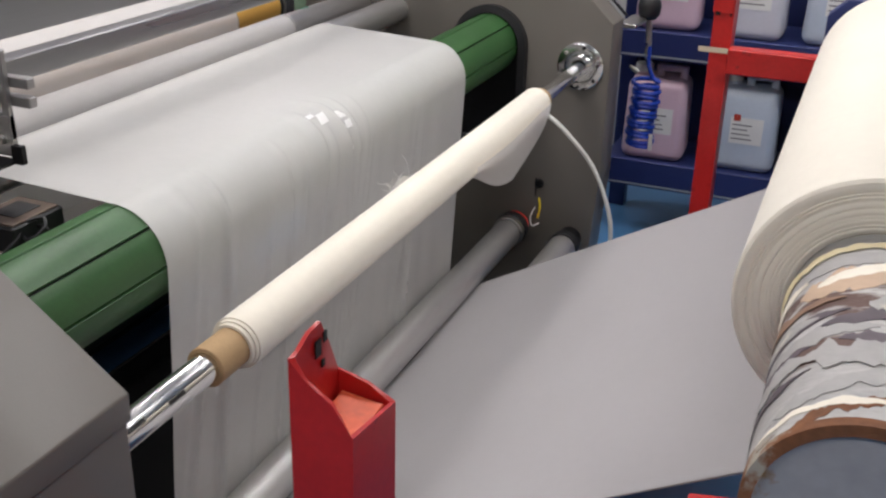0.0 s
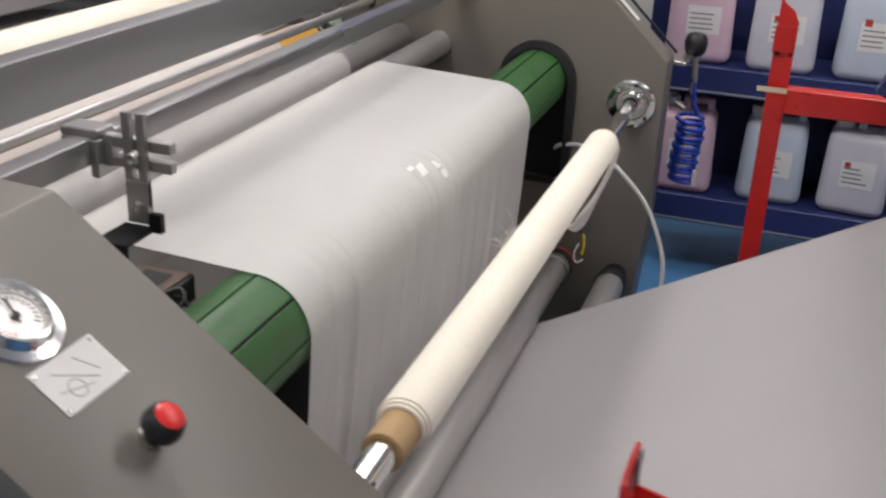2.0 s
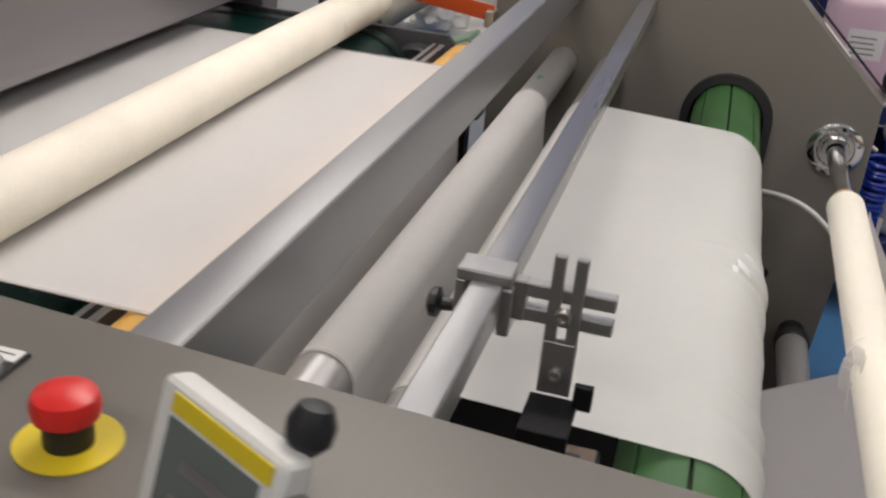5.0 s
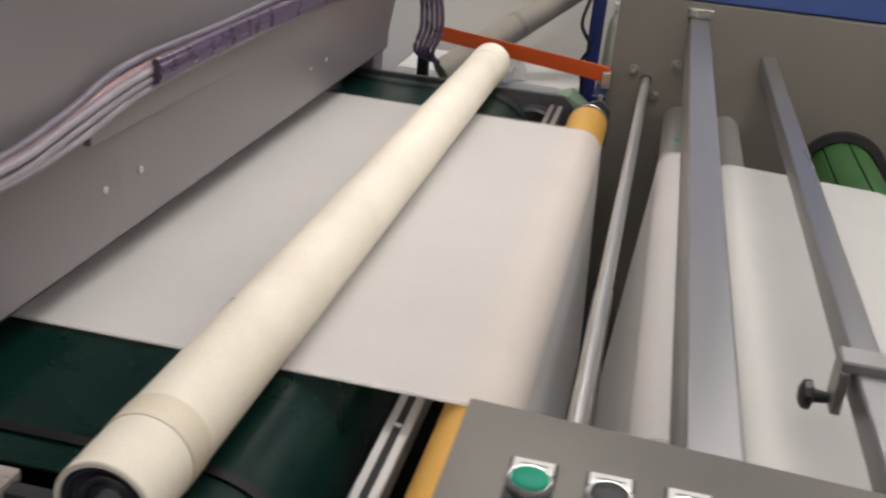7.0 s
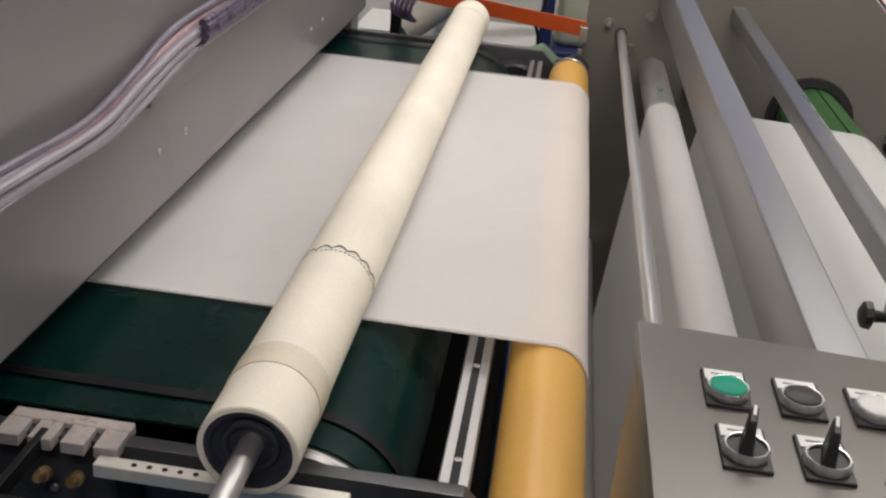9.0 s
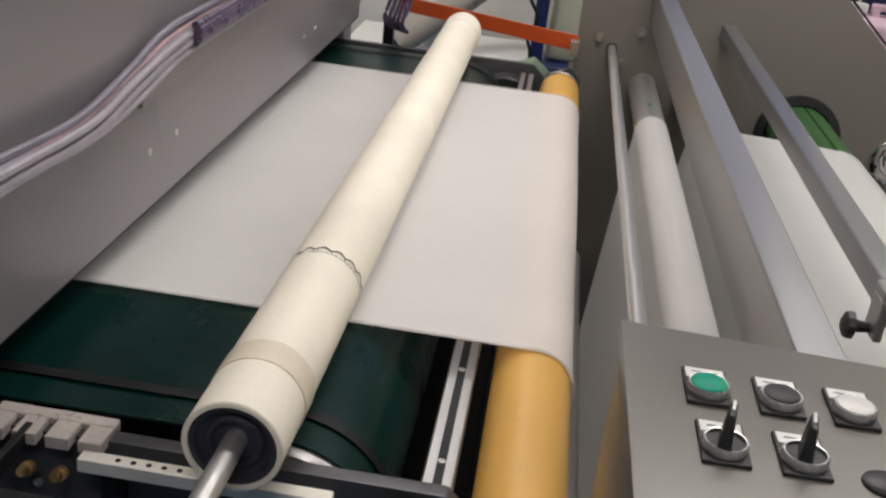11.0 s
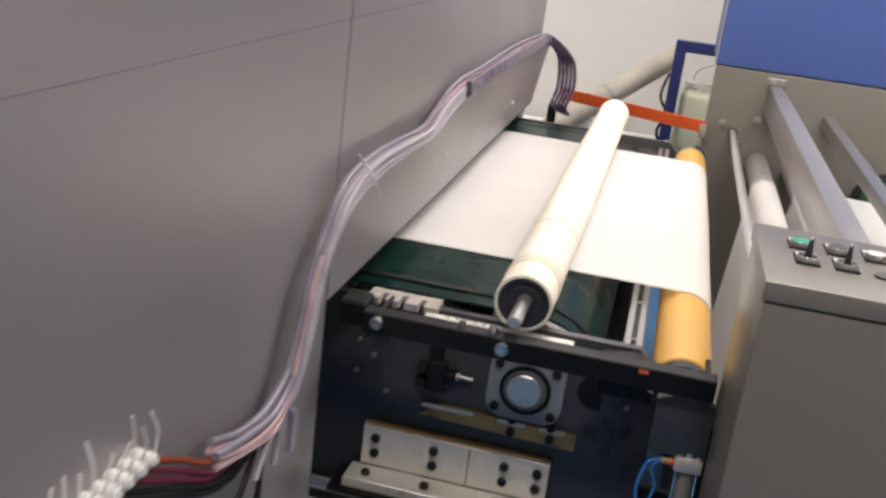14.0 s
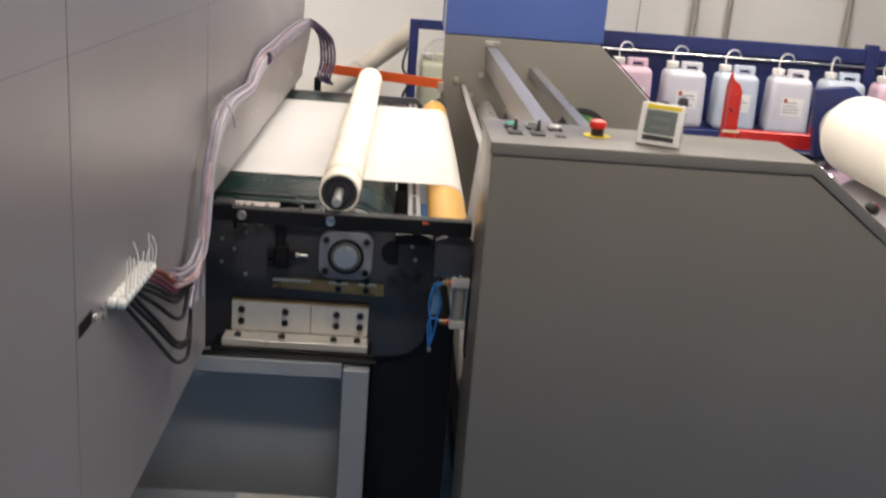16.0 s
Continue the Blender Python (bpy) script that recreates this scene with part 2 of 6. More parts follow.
M_REDINK = material("red_print", (0.48, 0.05, 0.03), 0.6, 0, 0.1, 20, 100, 0)
M_CANPINK = material("pink_jerrycan", (0.68, 0.49, 0.57), 0.38, 0, 0.06, 6, 80, 0.03)
M_CANBLUE = material("pale_blue_jerrycan", (0.52, 0.58, 0.66), 0.38, 0, 0.06, 6, 80, 0.03)
M_CANWHITE = material("milky_jerrycan", (0.62, 0.61, 0.66), 0.38, 0, 0.06, 6, 80, 0.03)
M_CANGREEN = material("yellowish_jerrycan", (0.56, 0.57, 0.42), 0.38, 0, 0.06, 6, 80, 0.03)
M_DARKPLATE = material("dark_grey_plate", (0.062, 0.062, 0.068), 0.38, 0.3, 0.22, 5, 90, 0.06, stain=(0.03, 0.03, 0.034), stain_scale=5, stain_cut=0.6)
M_GREYPAINT = material("light_grey_paint", (0.31, 0.33, 0.345), 0.5, 0, 0.06, 5, 120, 0.03)
M_BEARING = material("grey_cast", (0.24, 0.26, 0.29), 0.5, 0.1, 0.1, 12, 120, 0.05)
M_TURNED = material("turned_end", (0.15, 0.15, 0.148), 0.6, 0.3, 0.1, 30, 160, 0.05)
M_BRASS = material("worn_brass_strip", (0.42, 0.29, 0.13), 0.5, 0.4, 0.3, 14, 60, 0.15, stain=(0.2, 0.12, 0.05), stain_scale=12, stain_cut=0.55)
M_PLATE = material("milled_plate", (0.70, 0.665, 0.60), 0.42, 0.4, 0.12, 10, 90, 0.05, stain=(0.4, 0.3, 0.17), stain_scale=8, stain_cut=0.63)
M_POLE = material("grey_cardboard_tube", (0.36, 0.33, 0.28), 0.75, 0, 0.1, 8, 160, 0.08)
M_BAG = material("clear_bag", (0.70, 0.69, 0.67), 0.3, 0, 0.2, 12, 40, 0.4, coat=0.3, stain=(0.62, 0.12, 0.12), stain_scale=6, stain_cut=0.67)
M_DUCT = material("grey_conduit", (0.28, 0.26, 0.23), 0.5, 0.1, 0.08, 8, 120, 0.02)
M_GLASS = pane("gauge_glass")


# ---------------------------------------------------------------- mesh helpers
def link_mesh(name, bm, mat, smooth=35):
    me = bpy.data.meshes.new(name)
    bmesh.ops.recalc_face_normals(bm, faces=bm.faces)
    bm.to_mesh(me)
    bm.free()
    me.materials.append(mat)
    if smooth:
        me.shade_smooth()
        me.set_sharp_from_angle(angle=radians(smooth))
    return new(name, me)


def part(name, bm, mat, parent=None, label="", smooth=35):
    ob = link_mesh(name, bm, mat, smooth)
    if parent is not None:
        ob.parent = parent
    if label:
        ob["label"] = label
    return ob


def thing(name, label, category, at=(0, 0, 0), group="", kind=""):
    e = new(name)
    e.empty_display_size = 0.05
    e.location = at
    return tagged(e, label, category, group, kind)


def box(x0, x1, y0, y1, z0, z1, bevel=0.002, segs=1, bm=None):
    bm2 = bmesh.new()
    bmesh.ops.create_cube(bm2, size=1)
    for v in bm2.verts:
        v.co = Vector((x0 + (v.co.x + 0.5) * (x1 - x0), y0 + (v.co.y + 0.5) * (y1 - y0), z0 + (v.co.z + 0.5) * (z1 - z0)))
    if bevel:
        bmesh.ops.bevel(bm2, geom=bm2.edges[:], offset=bevel, segments=segs, affect="EDGES", profile=0.6)
    return join(bm, bm2)


def join(bm, bm2):
    if bm is None:
        return bm2
    me = bpy.data.meshes.new("tmp")
    bm2.to_mesh(me)
    bm2.free()
    bm.from_mesh(me)
    bpy.data.meshes.remove(me)
    return bm


def turned(bm2, m):
    bmesh.ops.transform(bm2, matrix=m, verts=bm2.verts)
    return bm2


def lathe(profile, segs=40, bm=None, m=None, closed=False):
    """Turn (radius, height) pairs round the z axis, then place by m."""
    b = bmesh.new()
    rings = []
    for r, z in profile:
        if r < 1e-6:
            rings.append([b.verts.new((0, 0, z))])
        else:
            rings.append([b.verts.new((r * math.cos(2 * math.pi * i / segs), r * math.sin(2 * math.pi * i / segs), z)) for i in range(segs)])
    pairs = list(zip(rings, rings[1:])) + ([(rings[-1], rings[0])] if closed else [])
    for a, c in pairs:
        for i in range(segs):
            j = (i + 1) % segs
            if len(a) == 1 and len(c) == 1:
                continue
            if len(a) == 1:
                b.faces.new((a[0], c[i], c[j]))
            elif len(c) == 1:
                b.faces.new((a[i], a[j], c[0]))
            else:
                b.faces.new((a[i], a[j], c[j], c[i]))
    if m is not None:
        turned(b, m)
    return join(bm, b)


ALONG_Y = Matrix.Rotation(radians(-90), 4, "X")   # z of a lathe -> +y
ALONG_X = Matrix.Rotation(radians(90), 4, "Y")


def rod_y(x, z, r, y0, y1, segs=40, edge=0.002, hole=0.0, bm=None):
    m = Matrix.Translation((x, y0, z)) @ ALONG_Y
    n = y1 - y0
    prof = [(hole, 0), (r - edge, 0), (r, edge), (r, n - edge), (r - edge, n), (hole, n)]
    if hole:
        return lathe(prof, segs, bm, m, closed=True)
    return lathe([(0, 0)] + prof[1:-1] + [(0, n)], segs, bm, m)


def prism_y(poly, y0, y1, bevel=0.003, bm=None, segs=2):
    """Polygon in x, z pushed along y."""
    b = bmesh.new()
    f = b.faces.new([b.verts.new((x, y0, z)) for x, z in poly])
    g = bmesh.ops.extrude_face_region(b, geom=[f])
    for v in [e for e in g["geom"] if isinstance(e, bmesh.types.BMVert)]:
        v.co.y = y1
    if bevel:
        bmesh.ops.bevel(b, geom=b.edges[:], offset=bevel, segments=segs, affect="EDGES", profile=0.6)
    return join(bm, b)


def sweep(points, r, segs=8, bm=None, caps=True):
    """A round cord through points (smoothed)."""
    pts = smooth_line([Vector(p) for p in points])
    b = bmesh.new()
    rings = []
    up = Vector((0.13, 0.21, 0.97)).normalized()
    for i, p in enumerate(pts):
        d = (pts[min(i + 1, len(pts) - 1)] - pts[max(i - 1, 0)]).normalized()
        u = d.cross(up)
        if u.length < 0.05:
            u = d.cross(Vector((1, 0.2, 0)))
        u.normalize()
        w = d.cross(u).normalized()
        rr = r(i / (len(pts) - 1)) if callable(r) else r
        rings.append([b.verts.new(p + rr * (math.cos(2 * math.pi * k / segs) * u + math.sin(2 * math.pi * k / segs) * w)) for k in range(segs)])
    for a, c in zip(rings, rings[1:]):
        for k in range(segs):
            b.faces.new((a[k], a[(k + 1) % segs], c[(k + 1) % segs], c[k]))
    if caps:
        b.faces.new(rings[0])
        b.faces.new(rings[-1])
    return join(bm, b)


def smooth_line(p, n=6):
    if len(p) < 3:
        return p
    out = []
    for i in range(len(p) - 1):
        a, b, c, d = p[max(i - 1, 0)], p[i], p[i + 1], p[min(i + 2, len(p) - 1)]
        for k in range(n):
            t = k / n
            out.append(0.5 * ((2 * b) + (c - a) * t + (2 * a - 5 * b + 4 * c - d) * t * t + (3 * b - a - 3 * c + d) * t ** 3))
    out.append(p[-1])
    return out


def arc(cx, cz, r, a0, a1, n=12):
    """Points on a circle in x, z; angles in degrees from +x towards +z."""
    return [(cx + r * math.cos(radians(a0 + (a1 - a0) * i / n)), cz + r * math.sin(radians(a0 + (a1 - a0) * i / n))) for i in range(n + 1)]


def sheet(line, y0, y1, thick=0.0012, ny=60, wave=None, edge=None):
    """A web of cloth that follows a line in x, z and spans y0..y1. wave(s, v) lifts it along its normal; edge(s) shifts its ends in y."""
    b = bmesh.new()
    pts = [Vector((x, 0, z)) for x, z in line]
    s = [0.0]
    for a, c in zip(pts, pts[1:]):
        s.append(s[-1] + (c - a).length)
    grid = []
    for i, p in enumerate(pts):
        d = (pts[min(i + 1, len(pts) - 1)] - pts[max(i - 1, 0)]).normalized()
        n = Vector((-d.z, 0, d.x))
        row = []
        for j in range(ny + 1):
            v = j / ny
            e0, e1 = edge(s[i]) if edge else (0, 0)
            q = p + n * (wave(s[i], v) if wave else 0)
            row.append(b.verts.new((q.x, y0 + e0 + (y1 + e1 - y0 - e0) * v, q.z)))
        grid.append(row)
    for a, c in zip(grid, grid[1:]):
        for j in range(ny):
            b.faces.new((a[j], a[j + 1], c[j + 1], c[j]))
    if thick:
        bmesh.ops.recalc_face_normals(b, faces=b.faces)
        bmesh.ops.solidify(b, geom=b.faces[:], thickness=thick)
    return b


def subdivide_line(line, step=0.03):
    out = []
    for (x0, z0), (x1, z1) in zip(line, line[1:]):
        n = max(1, int(math.hypot(x1 - x0, z1 - z0) / step))
        out += [(x0 + (x1 - x0) * i / n, z0 + (z1 - z0) * i / n) for i in range(n)]
    return out + [line[-1]]


def bolt(parent, at, axis, r=0.006, h=0.006, mat=None, name="bolt"):
    """A socket-head screw: chamfered head with a recess, pointing along axis."""
    prof = [(0, h * 0.5), (r * 0.5, h * 0.5), (r * 0.55, h), (r * 0.85, h), (r, h * 0.8), (r, 0), (0, 0)]
    q = Vector((0, 0, 1)).rotation_difference(Vector(axis)).to_matrix().to_4x4()
    return part(name, lathe(prof, 14, None, Matrix.Translation(at) @ q), mat or M_ZINC, parent)


# ---------------------------------------------------------------- the room
def room():
    x0, x1, y0, y1 = -4.2, 4.2, -4.2, 4.0
    tagged(part("floor", box(x0, x1, y0, y1, -0.1, 0, 0), M_FLOOR), "blue coated factory floor with a soft shine", "floor", kind="structure")
    tagged(part("ceiling", box(x0, x1, y0, y1, CEILING, CEILING + 0.1, 0), M_CEIL), "plain white ceiling", "ceiling", kind="structure")
    for n, b in (("wall_north", (x0, x1, y1, y1 + 0.12)), ("wall_south", (x0, x1, y0 - 0.12, y0)),
                 ("wall_east", (x1, x1 + 0.12, y0 - 0.12, y1 + 0.12)), ("wall_west", (x0 - 0.12, x0, y0 - 0.12, y1 + 0.12))):
        tagged(part(n, box(*b, -0.1, CEILING + 0.1, 0), M_WALL), "white painted workshop wall", "wall", kind="structure")


def ceiling_lamps():
    for i, (x, y, power) in enumerate(LAMP_SPOTS):
        if i == 0:
            lamp = thing("ceiling_light", "white rectangular ceiling light with glowing diffuser", "ceiling light", (x, y, CEILING), "ceiling lights")
            b = box(-0.62, 0.62, -0.10, 0.10, -0.06, 0.0, 0.004)
            part("frame", b, M_WHITEPL, lamp)
            part("diffuser", box(-0.6, 0.6, -0.085, 0.085, -0.068, -0.0605, 0.002), M_LAMP, lamp, "glowing diffuser")
            first = lamp
        else:
            copy_thing(first, Matrix.Translation((x, y, CEILING)))
        data = bpy.data.lights.new("lamp_light", "AREA")
        data.shape, data.size, data.size_y = "RECTANGLE", 1.2, 0.17
        data.energy, data.color = power, (1.0, 0.93, 0.88)
        lo = new("lamp_light", data)
        lo.matrix_world = Matrix.Translation((x, y, CEILING - 0.075))


# ---------------------------------------------------------------- feeding machine: two side cabinets
TOP, SLOPE_X, SLOPE_Z, LEFT, RIGHT = 1.18, -0.165, 0.935, -0.85, 0.165
NEAR0, NEAR1, FAR0, FAR1 = 0.0, 0.285, 2.375, 2.475


def slope_pose(x, y):
    """A place on the sloped face, z along its normal."""
    z = TOP - (x - SLOPE_X) * (TOP - SLOPE_Z) / (RIGHT - SLOPE_X)
    tilt = math.degrees(math.atan2(TOP - SLOPE_Z, RIGHT - SLOPE_X))
    return Matrix.Translation((x, y, z)) @ Matrix.Rotation(radians(tilt), 4, "Y")


def near_cabinet():
    c = thing("side_cabinet", "grey-beige painted steel side cabinet with push buttons on top", "machine cabinet")
    part("body", skewed(prism_y([(LEFT + 0.003, 0.02), (RIGHT - 0.003, 0.02), (RIGHT - 0.003, SLOPE_Z - 0.03), (SLOPE_X - 0.004, TOP - 0.028), (LEFT + 0.003, TOP - 0.028)], NEAR0 + 0.003, NEAR1 - 0.003, 0.004)), M_HOUSING, c)
    # folded lid over the top and the slope
    lid = [(LEFT, TOP - 0.026), (LEFT, TOP), (SLOPE_X, TOP), (RIGHT, SLOPE_Z), (RIGHT, SLOPE_Z - 0.03), (SLOPE_X - 0.004, TOP - 0.026)]
    part("lid", skewed(prism_y(lid, NEAR0, NEAR1, 0.0025)), M_HOUSING, c)
    part("plinth", box(LEFT + 0.03, RIGHT - 0.03, NEAR0 + 0.03, NEAR1 - 0.09, 0, 0.021, 0.002), M_BLACK, c)
    for i, (x, m) in enumerate(((-0.793, M_BTN_GREEN), (-0.743, M_RUBBER), (-0.693, M_WHITEPL))):
        b = part("push_button", knurled(x, 0.188, TOP), M_SATIN, c, "round push button with chrome ring")
        part("cap", lathe([(0, 0.0104), (0.0116, 0.0103), (0.0126, 0.0096), (0.0127, 0.005), (0, 0.005)], 32, None, Matrix.Translation((x, 0.188, TOP))), m, b,
             ("green cap", "black cap", "white cap")[i])
        legend(b, x, 0.188)
    for x in (-0.790, -0.740):
        b = part("selector_switch", knurled(x, 0.118, TOP), M_SATIN, c, "black selector switch with chrome ring")
        k = box(-0.0045, 0.0045, -0.0125, 0.0125, 0.005, 0.032, 0.0015)
        for v in k.verts:
            if v.co.z > 0.02:
                v.co.x *= 0.55
                v.co.y *= 0.8
        part("knob", turned(k, Matrix.Translation((x, 0.118, TOP)) @ pose(0, 0, 0, 0, 0, -12)), M_RUBBER, b, "black pointer knob")
        part("pointer_mark", turned(box(-0.001, 0.001, -0.002, 0.0095, 0.0320, 0.0328, 0), Matrix.Translation((x, 0.118, TOP)) @ pose(0, 0, 0, 0, 0, -12)), M_PAPER, b)
        part("switch_disc", lathe([(0, 0.0070), (0.0127, 0.0070), (0.0127, 0.004), (0, 0.004)], 28, None, Matrix.Translation((x, 0.118, TOP))), M_RUBBER, b)
        legend(b, x, 0.118)
    part("blind_plug", lathe([(0, 0.004), (0.011, 0.0038), (0.0135, 0.002), (0.0138, 0), (0, 0)], 28, None, Matrix.Translation((-0.692, 0.108, TOP))), M_RUBBER, c, "round black plug")
    e = part("emergency_stop", lathe([(0, 0.001), (0.03, 0.001), (0.03, 0), (0, 0)], 36, None, Matrix.Translation((-0.605, 0.15, TOP + 0.0005))), M_YELLOW, c, "red mushroom stop on yellow disc")
    part("collar", lathe([(0, 0.016), (0.014, 0.016), (0.014, 0.001), (0, 0.001)], 28, None, Matrix.Translation((-0.605, 0.15, TOP))), M_RUBBER, e)
    part("mushroom", lathe([(0, 0.037), (0.010, 0.0365), (0.0175, 0.033), (0.0195, 0.027), (0.0185, 0.020), (0.013, 0.016), (0, 0.016)], 36, None, Matrix.Translation((-0.605, 0.15, TOP))), M_BTN_RED, e, "red mushroom head")
    # pressure gauge, instruction plate and ball knob on the slope
    g = part("pressure_gauge", lathe([(0, 0.002), (0.0225, 0.002), (0.024, 0.010), (0.027, 0.0105), (0.0285, 0.0075), (0.031, 0.0035), (0.039, 0.0025), (0.040, 0.001), (0.040, 0), (0, 0)], 52, None, slope_pose(-0.100, 0.099)), M_CHROME, c, "round pressure gauge with steel bezel")
    part("dial", lathe([(0, 0.0045), (0.0222, 0.0045), (0.0222, 0.002), (0, 0.002)], 40, None, slope_pose(-0.100, 0.099)), M_PAPER, g, "white dial")
    for k in range(21):
        a = radians(-45 + 13.5 * k)
        tick = box(-0.0007, 0.0007, 0.016 if k % 5 else 0.0145, 0.0195, 0.0046, 0.0052, 0)
        part("tick", turned(tick, slope_pose(-0.100, 0.099) @ Matrix.Rotation(a, 4, "Z")), M_INK if k < 16 else M_REDINK, g)
    part("needle", turned(box(-0.0012, 0.0012, -0.007, 0.0165, 0.0062, 0.007, 0.0003), slope_pose(-0.100, 0.099) @ Matrix.Rotation(radians(75), 4, "Z")), M_RUBBER, g)
    part("needle_hub", lathe([(0, 0.0082), (0.0035, 0.0078), (0.004, 0.0046), (0, 0.0046)], 20, None, slope_pose(-0.100, 0.099)), M_RUBBER, g)
    gl = part("glass", lathe([(0, 0.0095), (0.0238, 0.0095), (0.0238, 0.0087), (0, 0.0087)], 40, None, slope_pose(-0.100, 0.099)), M_GLASS, g)
    gl.visible_shadow = False
    pl = part("instruction_plate", turned(box(-0.022, 0.022, -0.036, 0.036, 0, 0.0012, 0.0003), slope_pose(-0.049, 0.105)), M_PAPER, c, "white instruction plate with line drawing")
    for (ax, ay, bx, by) in ((-0.012, -0.02, 0.010, 0.012), (0.004, -0.026, 0.012, 0.004), (-0.014, 0.006, 0.006, 0.018)):
        d = Vector((bx - ax, by - ay))
        s = box(-0.0007, 0.0007, 0, d.length, 0.0012, 0.0016, 0)
        part("printed_line", turned(s, slope_pose(-0.049, 0.105) @ Matrix.Translation((ax, ay, 0)) @ Matrix.Rotation(math.atan2(-d.x, d.y), 4, "Z")), M_FAINT, pl)
    ring = lathe([(0.007, 0.0012), (0.007, 0.0016), (0.0082, 0.0016), (0.0082, 0.0012)], 24, None, slope_pose(-0.043, 0.094), closed=True)
    part("printed_ring", ring, M_FAINT, pl)
    for dx in (-0.018, 0.018):
        for dy in (-0.032, 0.032):
            bolt(pl, slope_pose(-0.049, 0.105) @ Vector((dx, dy, 0.0012)), (0.68, 0, 0.73), 0.002, 0.0012, M_ZINC, "rivet")
    k = part("regulator_knob", lathe([(0, 0), (0.011, 0), (0.011, 0.004), (0.006, 0.006), (0.0055, 0.012), (0, 0.012)], 24, None, slope_pose(0.009, 0.106)), M_ZINC, c, "red-topped black knob on zinc stem")
    part("grip", lathe([(0, 0.010), (0.0105, 0.011), (0.0158, 0.015), (0.0170, 0.020), (0.0150, 0.029), (0.0125, 0.032), (0, 0.032)], 32, None, slope_pose(0.009, 0.106)), M_RUBBER, k, "black round grip")
    part("inlay", lathe([(0, 0.0338), (0.0100, 0.0335), (0.0122, 0.0322), (0, 0.0318)], 32, None, slope_pose(0.009, 0.106)), M_BTN_RED, k, "red inlay")
    # shaft bearing plate on the inner face
    part("shaft_bearing", lathe([(0.025, 0), (0.06, 0), (0.06, 0.008), (0.03, 0.012), (0.025, 0.012)], 40, None, Matrix.Translation((0.022, 0.2215, 0.76)) @ ALONG_Y, closed=True), M_CHROME, c, "round steel bearing flange")
    return c


def skewed(bm):
    """The cabinet is a little narrower towards the slope."""
    for v in bm.verts:
        if v.co.y > 0.14:
            v.co.y -= 0.048 * min(1, (v.co.x + 0.85) / 0.68)
    return bm


def knurled(x, y, z):
    """Chrome bezel with a fluted rim."""
    n, b = 48, bmesh.new()
    prof = [(0.0128, 0.0090), (0.0140, 0.0092), (0.0149, 0.0082), (0.0152, 0.0045), (0.0146, 0.0032), (0.0134, 0.0032)]
    rings = []
    for i, (r, h) in enumerate(prof):
        rings.append([b.verts.new(((r - (0.0006 if (k % 4) < 2 and i in (2, 3) else 0)) * math.cos(2 * math.pi * k / n), (r - (0.0006 if (k % 4) < 2 and i in (2, 3) else 0)) * math.sin(2 * math.pi * k / n), h)) for k in range(n)])
    for a, c in zip(rings, rings[1:] + rings[:1]):
        for k in range(n):
            b.faces.new((a[k], a[(k + 1) % n], c[(k + 1) % n], c[k]))
    return turned(b, Matrix.Translation((x, y, z)))


def legend(b, x, y):
    part("legend_holder", box(x - 0.0155, x + 0.0155, y - 0.0175, y + 0.0295, TOP, TOP + 0.0032, 0.0006), M_RUBBER, b)
    part("legend", box(x - 0.0135, x + 0.0135, y + 0.0152, y + 0.0280, TOP + 0.0032, TOP + 0.004, 0), M_PAPER, b)
    part("printed_bar", box(x - 0.009, x + 0.009, y + 0.0215, y + 0.0230, TOP + 0.004, TOP + 0.0043, 0), M_INK, b)


